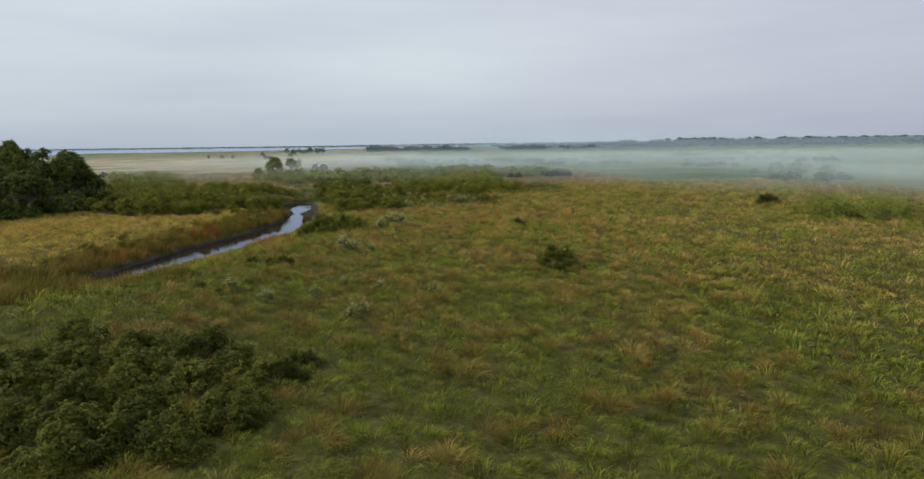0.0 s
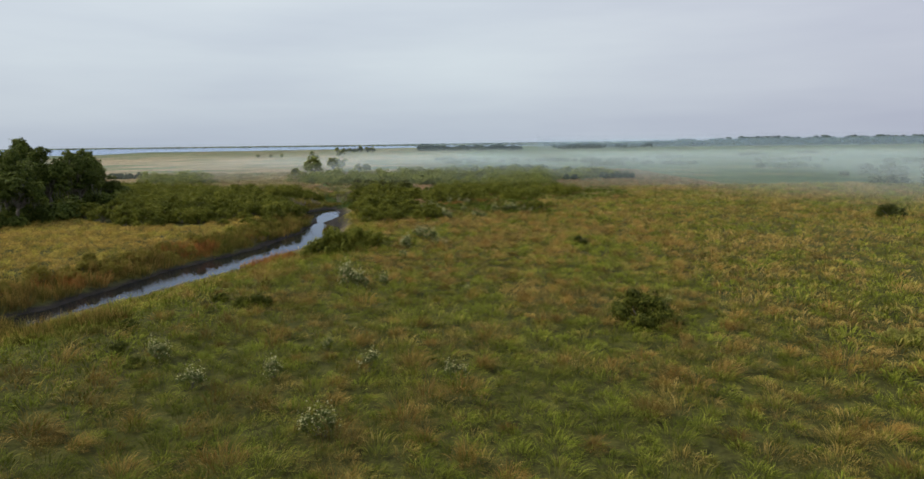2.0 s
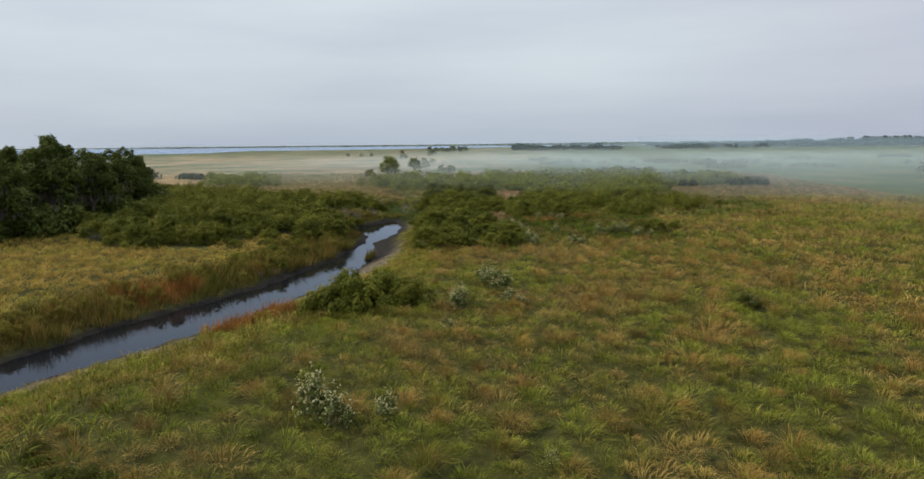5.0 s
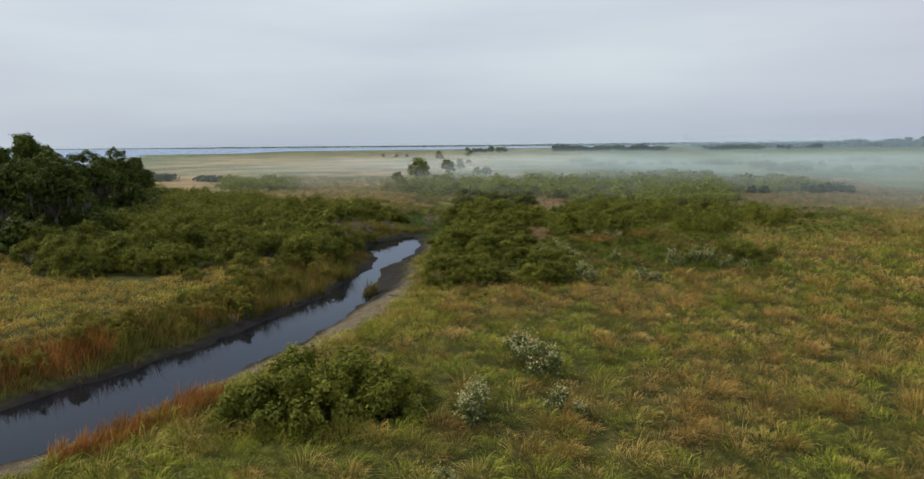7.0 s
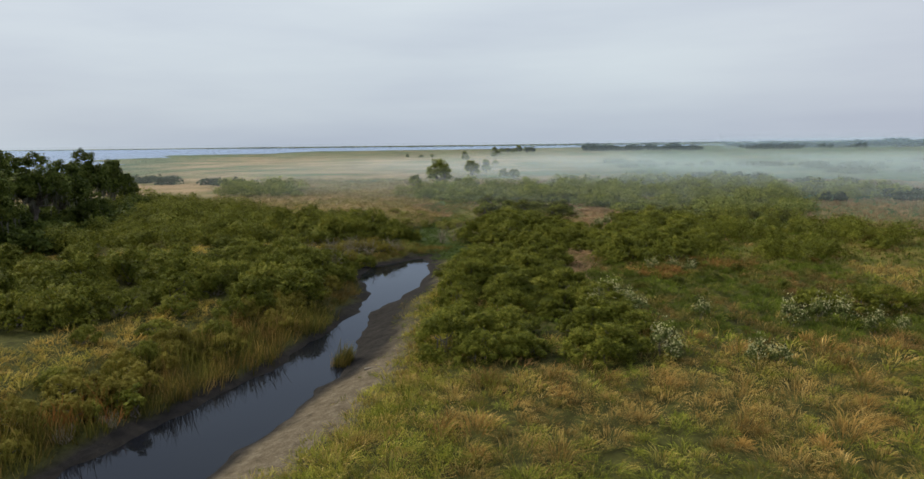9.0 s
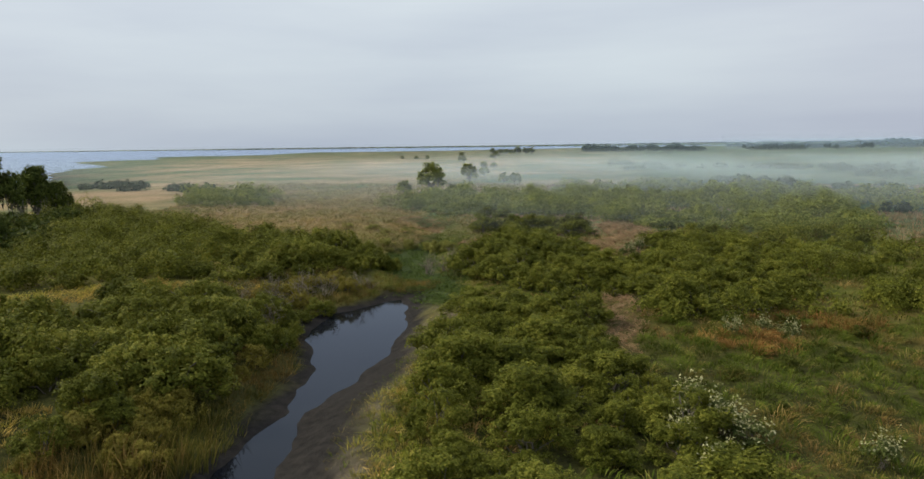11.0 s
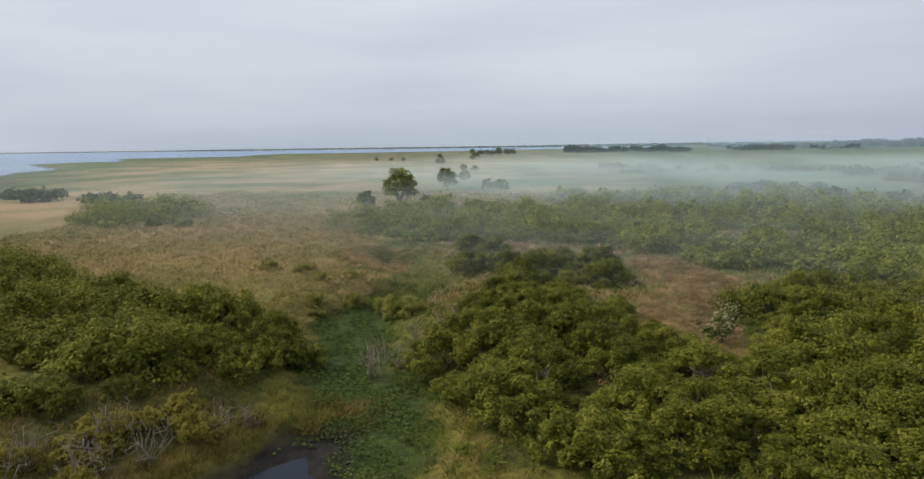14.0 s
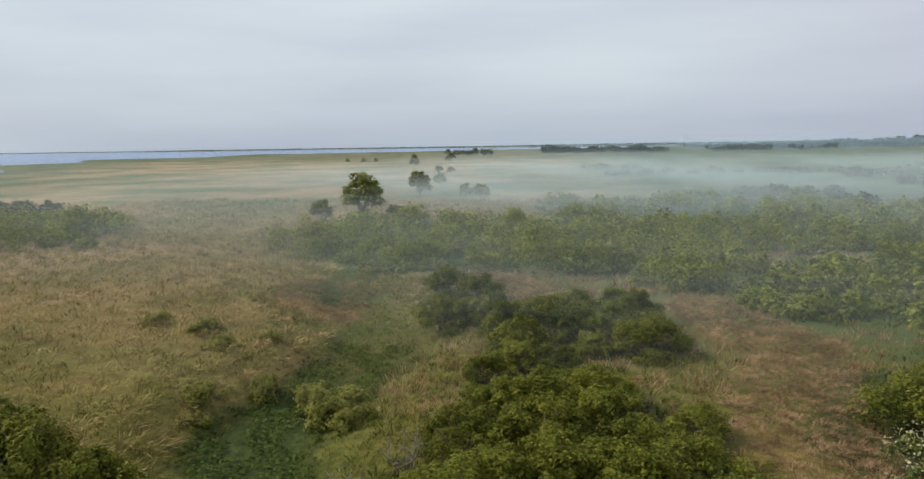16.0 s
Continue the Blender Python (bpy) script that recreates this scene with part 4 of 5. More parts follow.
def make_bushes():
    rng = np.random.RandomState(41)
    willows = [bush_thing("willow_bush", bush_meshes(50 + k, 2.25, 2.8, 8800, 0.108, WILLOW, 40, 0.225),
                          "yellow-green leafy willow bush in a dense thicket", "bush", "willow bushes") for k in range(5)]
    spots = []
    for ring, step in zip(EAST_BUSHES, (2.8, 3.2, 3.2, 3.2, 3.2, 3.1)):
        x, y = ring_points(rng, ring, step)
        k = ~bare(x, y, 0.7)
        x, y = x[k], y[k]
        spots += [(a, b, rng.choice([0.7, 0.9, 1.05, 1.15, 1.25])) for a, b in zip(x, y)]
    spots += [(12.5, 153.5, 1.15), (15.2, 154, 1.0), (9.6, 153.6, 0.85), (18, 156, 0.65)]
    plant(willows, spots, rng, 0.78)
    sapling = bush_thing("sapling", bush_meshes(49, 0.55, 2.3, 420, 0.2, WILLOW, 12, 0.5), "slender pale green sapling among the reeds", "sapling", "saplings")
    plant([sapling], [(-29.9, 127.6, 1.0), (-31, 126, 0.6), (-33, 118, 0.7)], rng)
    shrubs = [bush_thing("shrub", bush_meshes(60 + k, 2.3, 2.6, 5600, 0.135, SHRUB, 38, 0.23),
                         "dark green shrub beside the creek", "bush", "creek shrubs") for k in range(4)]
    spots = []
    for ring, step in zip(WEST_BUSHES, (3.5, 3.6, 3.6, 3.7)):
        x, y = ring_points(rng, ring, step)
        k = ~clearing(x, y)
        x, y = x[k], y[k]
        low = 0.55 + 0.45 * smooth(4, 10, gap_distance(x, y))
        spots += [(a, b, rng.choice([0.75, 0.95, 1.15, 1.35]) * c) for a, b, c in zip(x, y, low)]
    spots += [(-33.5, 133, 0.55), (-32.5, 139, 0.6), (-34, 143, 0.7), (-36, 137, 0.6), (-38, 142, 0.75), (-31.2, 128, 0.42), (-35.5, 128, 0.5), (-33, 146, 0.7), (-39, 134, 0.5)]
    plant(shrubs, spots, rng)
    browse = [bush_thing("bank_shrub", bush_meshes(65 + k, 1.6, 1.7, 3000, 0.12, BROWSE, 26, 0.26),
                         "olive-brown bushy shrub along the reedy bank", "bush", "bank shrubs") for k in range(3)]
    browse_low = [bush_thing("bank_shrub", bush_meshes(165 + k, 1.6, 1.5, 2600, 0.12, BROWSE, 26, 0.26),
                             "low olive shrub on the slope above the pool", "bush", "pool shrubs") for k in range(2)]
    x, y = scatter(rng, -56, -27, 84, 152, 1.75, lambda a, b: (river(a, b)[0] > 2.6) & (river(a, b)[0] < 7.0 + 1.5 * wave(a, b, 11, 9)) & (rng.rand(len(a)) < 0.55 + 0.35 * smooth(112, 124, b)))
    plant(browse, [(a, b, rng.uniform(0.55, 1.05)) for a, b in zip(x, y)], rng)
    x, y = scatter(rng, -46, -29, 146, 184, 1.9, lambda a, b: (river(a, b)[0] > 3.4) & (river(a, b)[0] < 7.5) & (rng.rand(len(a)) < 0.8))
    plant(browse_low, [(a, b, rng.uniform(0.55, 1.0)) for a, b in zip(x, y)], rng)
    x, y = scatter(rng, -52, -33, 185, 200, 2.6, lambda a, b: inside(a, b, [(-54, 199), (-50, 194), (-42, 188), (-36, 185), (-34.5, 190), (-37, 195), (-40, 198)]))
    plant([bush_thing("bank_shrub", bush_meshes(68, 1.9, 1.9, 4000, 0.13, SHRUB, 30, 0.25), "dark olive shrub at the head of the dry creek", "bush", "bank shrubs")],
          [(a, b, rng.uniform(0.75, 1.15)) for a, b in zip(x, y)], rng)
    x, y = scatter(rng, -38, -26, 163, 176, 1.7, lambda a, b: (river(a, b)[0] > 0.5) & (river(a, b)[0] < 2.8) & (rng.rand(len(a)) < 0.6))
    plant([bush_thing("pool_shrub", bush_meshes(168 + k, 1.5, 1.7, 2600, 0.13, SHRUB, 24, 0.28), "dark green shrub overhanging the still pool", "bush", "pool shrubs") for k in range(2)],
          [(a, b, rng.uniform(0.6, 1.0)) for a, b in zip(x, y)], rng)
    mounds = bush_thing("low_shrub", bush_meshes(69, 1.7, 1.5, 3600, 0.12, MOUND, 26, 0.28), "low yellow-green mounded shrub among the grass", "bush", "low shrubs")
    plant([mounds], [(-33.2, 206, 1.3), (-35.4, 207.5, 1.0), (-31.6, 204, 0.8), (-22, 219, 1.2), (-25, 221, 1.1), (-28, 223, 1.2), (-20, 216, 1.0), (-18, 222, 1.1), (-38.6, 208.4, 0.9), (-41, 205.6, 0.75), (-40, 203.6, 0.6), (-44, 213, 0.8), (-47, 216, 0.9), (-41.5, 215, 0.7), (-52, 218, 0.8), (29.9, 64.6, 0.8), (31.4, 64, 0.9), (32.8, 63.6, 0.75)], rng)
    # single bushes standing in the open meadow
    lone = [bush_thing("meadow_bush", bush_meshes(70 + k, 2.1, 2.0, 8000, 0.115, DARK_SHRUB, 28, 0.26),
                       "low rounded dark green bush alone in the meadow", "bush", "meadow bushes") for k in range(3)]
    spots = [(14.5, 69.6, 1.3), (15.9, 69.3, 1.0), (16.2, 108, 0.62), (71, 133, 1.4),
             (-23, 70, 0.42), (-16.5, 76, 0.5), (-19, 78, 0.42),
             (-15, 75.5, 0.55), (0, 160, 0.4), (3.5, 163, 0.45), (-3, 158, 0.35), (6, 168, 0.5), (-5, 166, 0.4), (9, 160, 0.42), (2, 170, 0.5), (-1.5, 153, 0.35), (-18, 61, 0.35), (-20.5, 64, 0.4)]
    plant(lone, spots, rng)
    bank = [bush_thing("bank_bush", bush_meshes(80 + k, 2.3, 2.5, 6000, 0.15, WILLOW, 30, 0.28),
                       "broad glossy green bush on the creek bank", "bush", "bank bushes") for k in range(2)]
    plant(bank, [(-15.0, 106.5, 1.3), (-12.0, 107, 1.35), (-13.2, 104.6, 1.2), (-9.9, 106, 1.05), (-17.0, 105.3, 0.95)], rng)
    dark = [bush_thing("thicket_bush", bush_meshes(85 + k, 2.4, 2.4, 9000, 0.13, DARK_SHRUB, 34, 0.26),
                       "dense dark green bush in a riverside thicket", "bush", "near thicket") for k in range(2)]
    plant(dark, [(-10.5, 39, 0.95), (-8.2, 37.2, 0.75), (-7.4, 40, 0.55), (-9.2, 31.6, 0.8), (-14, 42, 1.0), (-18, 43, 1.0), (-22, 44, 1.0), (-12, 36, 1.0), (-16, 38, 1.05), (-20, 40, 1.0), (-24, 40, 1.0),
                 (-9.5, 34, 0.8), (-13, 32, 1.0), (-17, 34, 1.0), (-21, 36, 1.0), (-11, 29, 0.8), (-15, 29, 1.0), (-19, 31, 1.0)], rng)


def make_far_thickets():
    """Thickets too dense and far to tell bush from bush."""
    rng = np.random.RandomState(45)
    pieces = []
    shade, front = [], []
    for n, (ring, step, scale) in enumerate(FAR_BUSHES):
        x, y = ring_points(rng, ring, step * 1.32)
        k = dry_land(x, y) & ~clearing(x, y) & ~bare(x, y, 0.5)
        for a, b in zip(x[k], y[k]):
            s = scale * rng.choice([0.6, 0.8, 1.05, 1.3, 1.6])
            count, leaf = (1500, 0.165) if n == 5 else (1100, 0.20) if b < 222 else (760, 0.28) if b < 265 else (340, 0.46)
            p, d, _ = crown_points(rng, int(count * 0.6 * (1 + s)), 2.2 * s, 2.0 * s, 16, 0.33, 0.15)
            v, t = leaves(rng, p, d + np.array([0, 0, 0.5]) + rng.normal(0, 0.28, p.shape), leaf, leaf * 0.75, True)
            (shade if n in (3, 4) else front if n == 5 else pieces).append((v + np.array([a, b, float(height(a, b)) - 0.1]), t))
    stuff("thicket", front, WILLOW, "dense green willow thicket beside the dead grass", "thicket")
    stuff("thicket", shade, SHRUB, "dark green thicket at the foot of the oak grove", "thicket")
    stuff("thicket", pieces, THICKET, "green willow thicket half veiled by mist", "thicket")
    pieces = []
    spots = [(1, 450), (34, 469), (64, 457), (89, 459), (75, 383), (24, 345), (49, 315), (50, 262), (60, 463), (80, 428), (120, 210), (150, 260),
             (140, 330), (180, 300), (110, 390), (190, 420), (-140, 300), (-185, 318), (-175, 312), (230, 380), (-10, 520), (140, 520), (220, 560), (300, 610)]
    for cx, cy in spots:
        for _ in range(7):
            a, b, s = cx + rng.normal() * 9, cy + rng.normal() * 4, rng.uniform(1.0, 1.7)
            p, d, _ = crown_points(rng, 260, 2.3 * s, 2.0 * s, 10, 0.42)
            v, t = leaves(rng, p, d + np.array([0, 0, 0.5]) + rng.normal(0, 0.4, p.shape), 0.75, 0.6, True)
            pieces.append((v + np.array([a, b, float(height(a, b)) - 0.1]), t))
    stuff("thicket", pieces, FAR_LEAF, "distant low clumps of shrubs in the mist", "thicket")


# ---------------------------------------------------------------- flowering shrubs
def flower_thing(seed):
    rng = np.random.RandomState(seed)
    ob = tagged(new("flowering_shrub"), "small grey-green shrub topped with pale cream seed heads", "shrub", "flowering shrubs")
    p, d, mid = crown_points(rng, 520, 0.85, 1.3, 18, 0.24)
    part("foliage", mesh_of("foliage", *leaves(rng, p, d + rng.normal(0, 0.5, p.shape), 0.17, 0.08), PALE_LEAF), ob)
    tops = mid[rng.choice(len(mid), 210)] + rng.normal(0, 1.0, (210, 3)) * np.array([0.15, 0.15, 0.24]) + np.array([0, 0, 0.22])
    heads = part("plume", mesh_of("plume", *leaves(rng, tops, rng.normal(size=(210, 3)) + np.array([0, 0, 1.2]), 0.11, 0.08), BLOSSOM), ob, "pale cream fluffy seed heads")
    heads["kind"] = "stuff"
    stems = [tube(bent(rng, (0, 0, -0.2), m), np.linspace(0.022, 0.006, 5), 4) for m in mid[:8]]
    part("wood", mesh_of("wood", *join(stems), BARK, True), ob)
    return ob


def make_flowers():
    rng = np.random.RandomState(91)
    spots = [(-9, 83.3, 1.2), (-8, 82.6, 1.0), (-6, 84, 0.9), (-3.8, 60, 0.85), (1.3, 58.3, 0.8), (-4.6, 51, 0.95), (-9, 59, 0.8), (-13, 57, 0.8), (-17, 62, 0.9), (-7, 64, 0.5), (2, 80, 0.45),
             (-5, 115, 1.1), (-3.2, 112, 1.1), (-4.3, 113.6, 1.0), (-5.6, 105.3, 1.15), (-8.6, 105.6, 0.6), (-2, 107, 0.8), (-1, 106.4, 0.6), (-5.6, 99, 0.6),
             (-2, 139, 1.1), (-1.2, 138.4, 1.0), (3, 138, 0.9), (1, 148, 1.0), (7, 147.6, 1.1), (9, 149.5, 1.0), (10.5, 149, 1.1), (12, 147.6, 0.9),
             (13.5, 147, 0.7), (-5.4, 146, 1.1), (-6.4, 148, 1.0), (-4.6, 150, 1.1), (-3.6, 149, 1.0), (-5.5, 152, 1.2), (-9, 197.5, 1.2), (-8, 201, 1.0), (-2, 166.4, 0.9), (0, 167.5, 0.8),
             (1.6, 167, 0.9), (-6, 105, 0.8), (16.5, 107.6, 0.5), (4.5, 138.6, 0.8), (-6, 106.6, 0.9), (18, 75, 0.5), (-10, 107.4, 0.7)]
    plant([flower_thing(92 + k) for k in range(3)], [(x, y, s * 1.16) for x, y, s in spots], rng)


# ---------------------------------------------------------------- trees
def tree_meshes(seed, tall, wide, count, leaf, mat, moss=0, low=0.3, lumps=26):
    """Trunk with limbs and a crown of leaf clumps carried by the limbs."""
    rng = np.random.RandomState(seed)
    fork = tall * rng.uniform(low, low + 0.1)
    wood = [tube(bent(rng, (0, 0, -0.5), (rng.normal() * 0.3, rng.normal() * 0.3, fork), 6, 0.05), np.linspace(tall * 0.030, tall * 0.02, 6), 8)]
    base = wood[0][0][-8:].mean(0)
    p, d, mid = crown_points(rng, count, wide, tall - fork * 0.75, lumps, 0.27, 0.3)
    p[:, 2] += fork * 0.75
    mid[:, 2] += fork * 0.75
    for m in mid[:12]:
        wood.append(tube(bent(rng, base, m, 6, 0.15), np.linspace(tall * 0.014, tall * 0.003, 6), 5))
    crown = leaves(rng, p, d + np.array([0, 0, 0.45]) + rng.normal(0, 0.45, p.shape), leaf * 1.1, leaf * 0.75, True)
    out = [mesh_of("trunk", *join(wood), BARK, True), mesh_of("crown", *crown, mat)]
    if moss:
        m = p[rng.choice(len(p), moss)] * np.array([0.92, 0.92, 0.85])
        n = len(m)
        drop = rng.uniform(0.5, 1.6, n)[:, None] * np.array([[0, 0, -1.0]])
        side = unit(rng.normal(size=(n, 3)) * np.array([1, 1, 0])) * 0.12
        v = np.stack([m - side, m + side, m + drop], 1).reshape(-1, 3)
        out.append(mesh_of("moss", v, np.arange(3 * n).reshape(n, 3), MOSS))
    return out


def tree_thing(name, meshes, label, group=""):
    ob = tagged(new(name), label, "tree", group)
    for n, me, lb in zip(("trunk", "crown", "moss"), meshes, ("pale grey trunk with limbs", "", "hanging grey moss")):
        p = part(n, me, ob, lb)
        if n == "moss":
            p["kind"] = "stuff"
    return ob


def make_trees():
    rng = np.random.RandomState(101)
    oaks = [tree_thing("oak_tree", tree_meshes(110 + k, 11.9, 4.8, 10500, 0.36, OAK, 320, 0.22, 46), "tall dark green oak hung with grey moss", "oak grove") for k in range(4)]
    spots = [(-75, 136, 0.92), (-81, 143, 0.98), (-89, 150, 0.98), (-93, 141, 0.92), (-79, 152, 1.0), (-82, 163, 1.02), (-77, 159, 0.9), (-86, 175, 1.06),
             (-92, 167, 0.96), (-91, 185, 1.0), (-98, 160, 1.0), (-103, 210, 0.95), (-97, 197, 0.98), (-102, 180, 1.12), (-107, 187, 1.08), (-99, 172, 1.06),
             (-112, 166, 1.15), (-101, 149, 1.0), (-84, 131, 0.86), (-112, 152, 1.1), (-84, 184, 0.55), (-108, 219, 0.6), (-110, 178, 1.12)]
    plant(oaks, spots, rng)
    ob = tree_thing("round_tree", tree_meshes(130, 8.6, 3.3, 5200, 0.30, THICKET, 0, 0.1, 40), "single round-topped green tree rising from a thicket")
    ob.matrix_basis = pose(-58.5, 286, -0.7)
    ob.scale = (1.25, 1.25, 1.1)
    ob = tree_thing("marsh_tree", tree_meshes(131, 6.0, 2.4, 1500, 0.45, SHRUB, 0, 0.15), "small flat-topped tree standing in the mist")
    ob.matrix_basis = pose(-61, 338, -0.7)
    ob.scale = (1.3, 1.3, 1.25)
    small = [tree_thing("marsh_tree", tree_meshes(140 + k, 5.0, 2.6, 800, 0.6, SHRUB, 0, 0.12), "small dark tree standing in the misty marsh", "marsh trees") for k in range(2)]
    spots = [(-45, 333, 0.95), (-49, 335, 0.75), (-66, 384, 0.95), (-70, 330, 0.5), (-85, 470, 0.9), (-80, 472, 0.8), (-124, 584, 1.0), (-128, 590, 0.9), (-152, 690, 1.2), (-124, 697, 1.3),
             (-128, 702, 1.1), (-168, 900, 1.6), (-160, 905, 1.4), (-152, 900, 1.8), (-135, 880, 1.9), (-143, 885, 1.5), (-126, 880, 1.7), (-120, 884, 1.8), (-200, 672, 0.8), (-174, 661, 0.8),
             (-186, 668, 0.8), (-64, 280, 0.8), (-52, 283, 0.7)]
    plant(small, spots, rng)


def make_undergrowth():
    rng = np.random.RandomState(145)
    ring = [(-70, 131), (-70, 148), (-73, 165), (-84, 192), (-96, 212), (-110, 222), (-112, 196), (-98, 160), (-96, 138), (-86, 126)]
    x, y = ring_points(rng, ring, 3.6)
    pieces = []
    for a, b in zip(x, y):
        s = rng.uniform(0.8, 1.5)
        p, d, _ = crown_points(rng, 620, 2.4 * s, 2.8 * s, 16, 0.34, 0.2)
        v, t = leaves(rng, p, d + np.array([0, 0, 0.4]) + rng.normal(0, 0.4, p.shape), 0.5, 0.4, True)
        pieces.append((v + np.array([a, b, float(height(a, b)) - 0.1]), t))
    stuff("undergrowth", pieces, OAK, "dark tangled undergrowth beneath the oak grove", "undergrowth")


def make_far_woods():
    rng = np.random.RandomState(151)
    shapes = []
    for k in range(6):
        p, d, _ = crown_points(rng, 90, 4.2, 11.0, 9, 0.42, 0.4)
        shapes.append(leaves(rng, p, d + np.array([0, 0, 0.4]) + rng.normal(0, 0.3, p.shape), 2.8, 2.3, True))

    def belt(x, y, s):
        out = []
        for a, b, c in zip(x, y, s):
            v, t = shapes[rng.randint(6)]
            out.append((v * np.array([c * 1.15, c * 1.15, c]) + np.array([a, b, float(height(a, b)) - 0.5]), t))
        return out

    n = 330
    x = np.concatenate([rng.uniform(-80, 86, 170), rng.uniform(-70, -10, 90), rng.uniform(10, 75, 70)])
    pieces = belt(x, rng.uniform(1060, 1150, n), rng.uniform(0.5, 1.0, n) * (0.85 + 0.35 * wave(x, x * 0, 40.0, 7)))
    n = 110
    x = np.concatenate([rng.uniform(142, 178, 50), rng.uniform(184, 214, 40), rng.uniform(225, 300, 20)])
    pieces += belt(x, rng.uniform(1080, 1180, n), rng.uniform(0.4, 0.9, n) * (0.8 + 0.4 * wave(x, x * 0, 50.0, 9)))
    stuff("far_wood", pieces, FAR_LEAF, "distant dark grove standing in the marsh", "wood")
    for k in range(6):
        p, d, _ = crown_points(rng, 40, 6.0, 9.5, 6, 0.5, 0.4)
        shapes[k] = leaves(rng, p, d + np.array([0, 0, 0.4]) + rng.normal(0, 0.3, p.shape), 4.6, 3.8, True)
    n = 1500
    x = rng.uniform(190, 2000, n)
    pieces = belt(x, 1330 - 0.12 * x + 500 * rng.rand(n) ** 2, rng.uniform(0.8, 1.3, n) * (1.0 + 0.12 * wave(x, x * 0, 160.0, 11)) * (0.75 + 0.45 * smooth(200, 900, x)))
    n = 500
    x = rng.uniform(500, 3000, n)
    pieces += belt(x, rng.uniform(2300, 2900, n), rng.uniform(1.6, 2.5, n) * smooth(400, 1100, x))
    n = 1700
    x = rng.uniform(-2800, 3200, n)
    pieces += belt(x, rng.uniform(3950, 4500, n), rng.uniform(0.55, 0.95, n) * (0.5 + 0.5 * smooth(-900, 200, x)))
    stuff("far_wood", pieces, FAR_LEAF, "long blue-green woods along the horizon", "wood")


# ---------------------------------------------------------------- bare branches, driftwood
def dead_shrub(seed, tall):
    rng = np.random.RandomState(seed)
    tubes = []
    for _ in range(11):
        a = rng.uniform(0, 6.283)
        tip = np.array([math.cos(a) * rng.uniform(0.3, 0.9), math.sin(a) * rng.uniform(0.3, 0.9), rng.uniform(0.6, 1.1)]) * tall
        path = bent(rng, (0, 0, -0.2), tip, 6, 0.2)
        tubes.append(tube(path, np.linspace(0.035, 0.008, 6), 4))
        for j in (2, 3, 4):
            end = path[j] + rng.normal(0, 0.3, 3) * tall * 0.6 + np.array([0, 0, 0.25 * tall])
            tubes.append(tube(bent(rng, path[j], end, 4, 0.2), np.linspace(0.018, 0.005, 4), 4))
    return tagged(new("dead_shrub", mesh_of("dead_shrub", *join(tubes), TWIG, True)), "leafless pale grey dead shrub on the creek bank", "dead shrub", "dead shrubs")


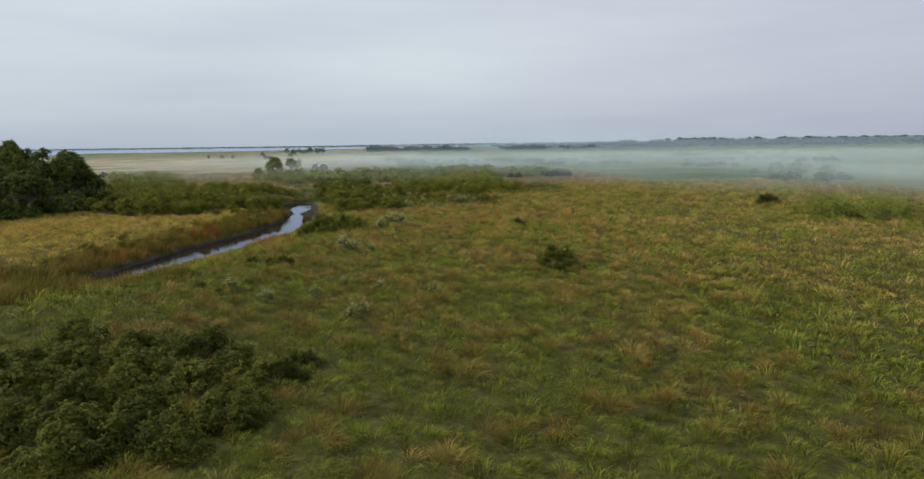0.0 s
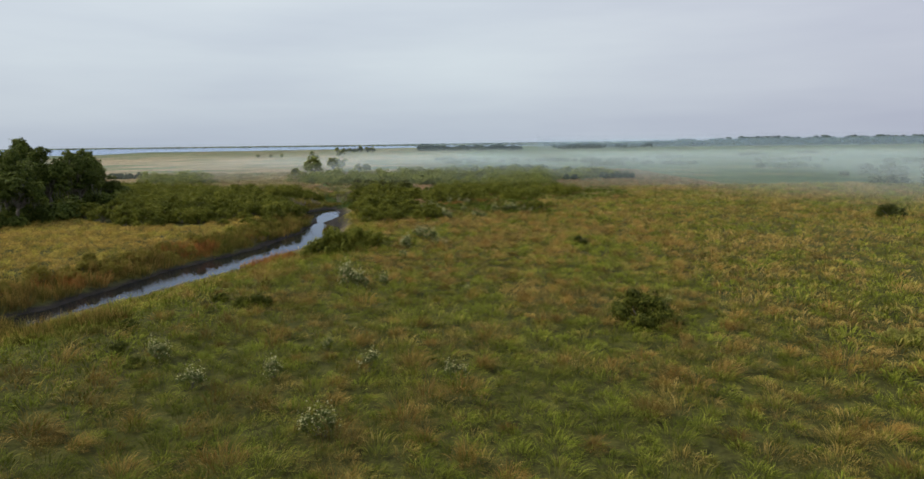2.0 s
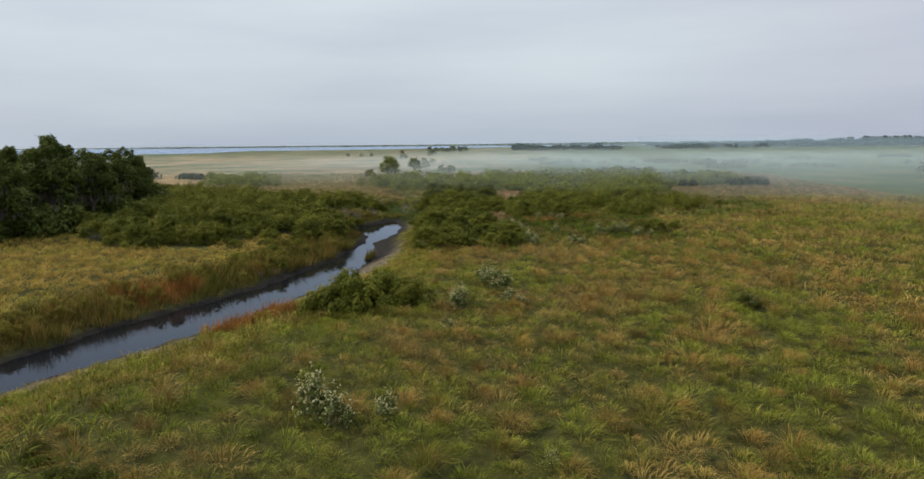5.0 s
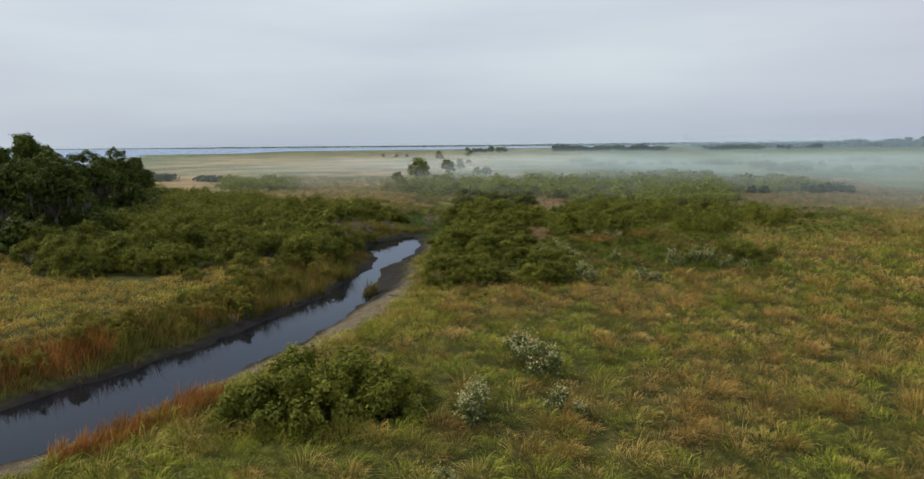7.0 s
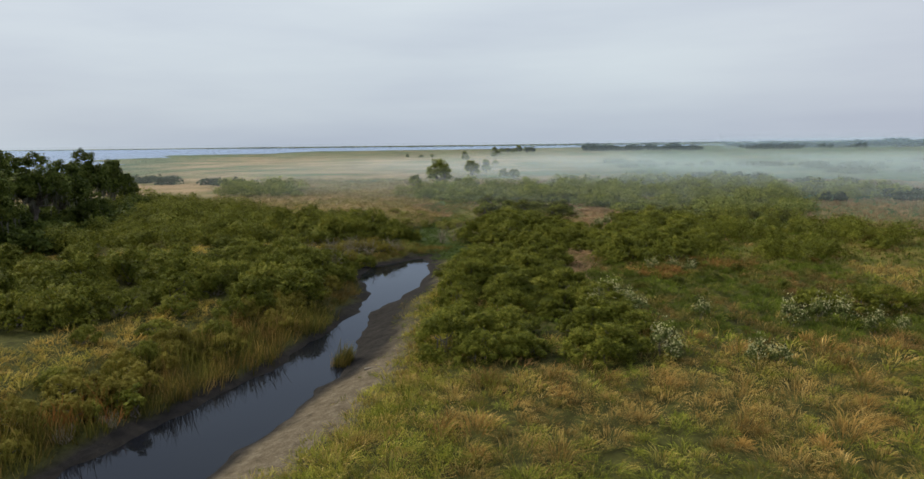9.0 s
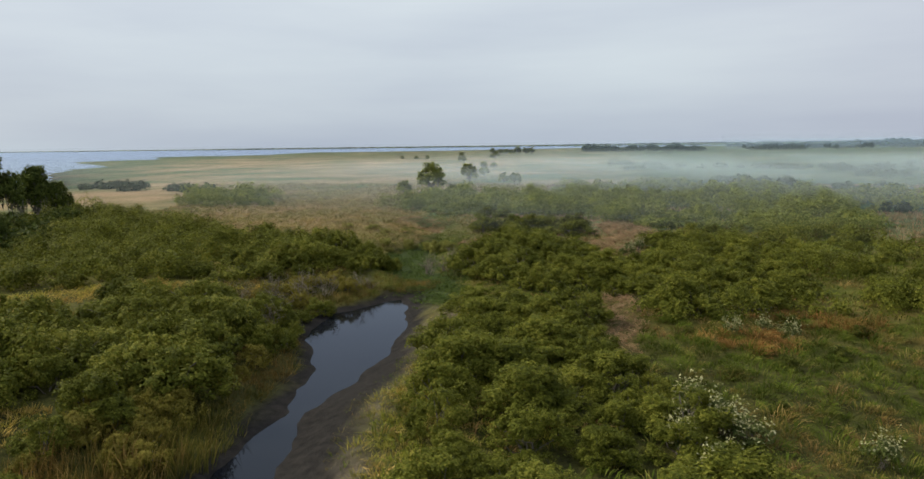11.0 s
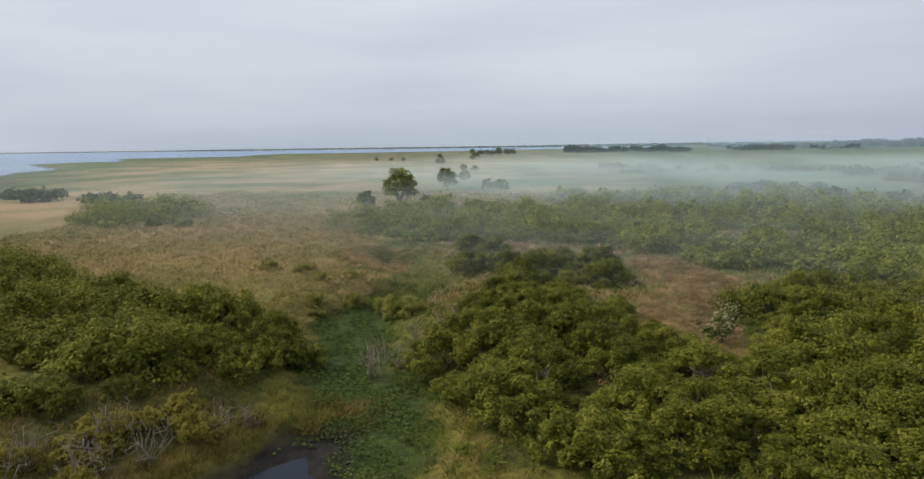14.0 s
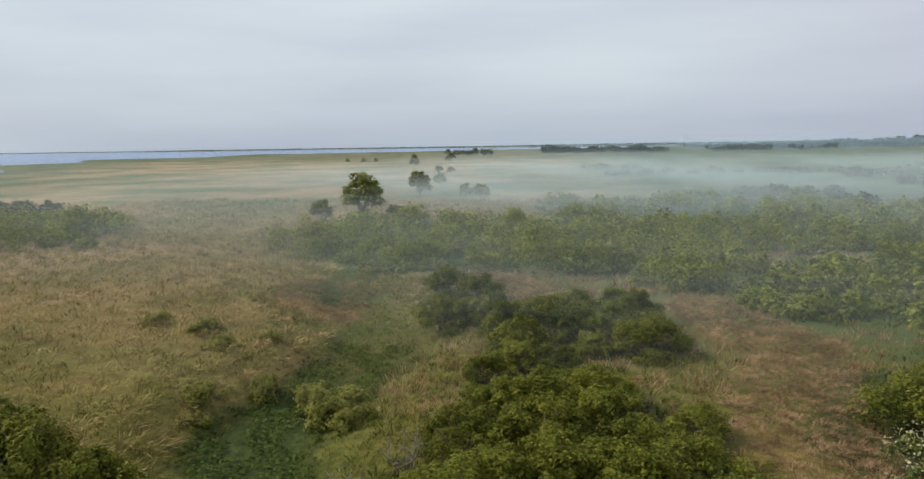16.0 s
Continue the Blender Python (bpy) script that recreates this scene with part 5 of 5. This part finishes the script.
def make_dead_wood():
    rng = np.random.RandomState(171)
    spots = [(-30.6, 191, 1.1), (-29.2, 192.6, 1.0), (-31.4, 193.4, 0.8), (-36.5, 177.5, 1.0), (-37.6, 175, 1.1), (-38.6, 176.6, 1.0), (-39.6, 173, 1.0), (-35, 180.5, 0.9), (-40.6, 175, 0.9),
             (-29, 196, 0.9), (-27.6, 198, 1.0), (-34, 182, 0.8), (-41.6, 171, 0.9), (-38.4, 171.6, 1.0), (-37, 169, 1.0), (-36, 166, 0.9), (-39, 178.6, 1.0), (-30, 126, 0.5), (-30.6, 123.6, 0.5)]
    plant([dead_shrub(172 + k, 1.7) for k in range(3)], spots, rng)
    x, y = -20.2, 136.5
    z = float(height(x, y))
    log = tube(bent(rng, (x, y, z + 0.06), (x + 0.9, y + 0.5, z + 0.1), 5, 0.1), np.linspace(0.11, 0.06, 5), 7)
    tagged(new("driftwood", mesh_of("driftwood", *log, TWIG, True)), "short pale driftwood log on the mud bank", "log")
    x, y = scatter(rng, -23.3, -22.4, 138.4, 139.8, 0.28)
    stuff("reed_clump", [blades(rng, x, y, height(x, y), 12, 1.2, 0.05, 0.2, 0.35, upright=1.0)], REED, "small green reed clump at the water's edge", "reeds")


# ---------------------------------------------------------------- ground mist
def make_mist():
    stops = [(100, 0.0), (185, 0.0), (212, 0.06), (245, 0.20), (290, 0.57), (340, 0.88), (400, 1.0), (460, 0.95), (560, 0.62), (740, 0.26), (1300, 0.16), (1700, 0.14), (4000, 0.2)]
    edge = [(-4900, 230), (-300, 230), (-120, 220), (-40, 203), (-10, 198), (22, 192), (36, 165), (55, 120), (85, 70), (200, 30), (4900, 30)]
    for k, (z, top) in enumerate(((0.9, 0.22), (1.8, 0.22), (2.7, 0.22), (3.6, 0.21), (4.6, 0.19), (5.7, 0.14))):
        v = [(x, y + 6 * k, z) for x, y in edge] + [(x, 4900, z) for x, y in edge]
        n = len(edge)
        f = [t for i in range(n - 1) for t in ((i, i + 1, i + n + 1), (i, i + n + 1, i + n))]
        tagged(new("mist_sheet", mesh_of("mist_sheet", v, f, mist_material("mist", stops, top, 2.0 * k + 3.0))),
               "thin level layer of pale morning ground mist", "mist", kind="stuff")
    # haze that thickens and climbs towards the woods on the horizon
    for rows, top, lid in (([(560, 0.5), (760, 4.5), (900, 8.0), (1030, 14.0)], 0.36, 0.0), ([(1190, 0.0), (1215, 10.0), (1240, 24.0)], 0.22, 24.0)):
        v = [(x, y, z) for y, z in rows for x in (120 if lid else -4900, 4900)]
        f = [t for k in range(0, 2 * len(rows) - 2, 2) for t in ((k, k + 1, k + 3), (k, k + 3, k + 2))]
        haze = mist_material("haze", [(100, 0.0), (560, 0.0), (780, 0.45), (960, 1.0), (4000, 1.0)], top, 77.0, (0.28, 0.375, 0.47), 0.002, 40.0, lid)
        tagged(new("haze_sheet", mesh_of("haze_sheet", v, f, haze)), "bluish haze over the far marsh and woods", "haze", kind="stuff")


make_far_woods()
make_mist()
make_far_thickets()
make_trees()
make_undergrowth()
make_bushes()
make_grass()
make_slope_grass()
make_reeds()
make_weed()
make_flowers()
make_dead_wood()
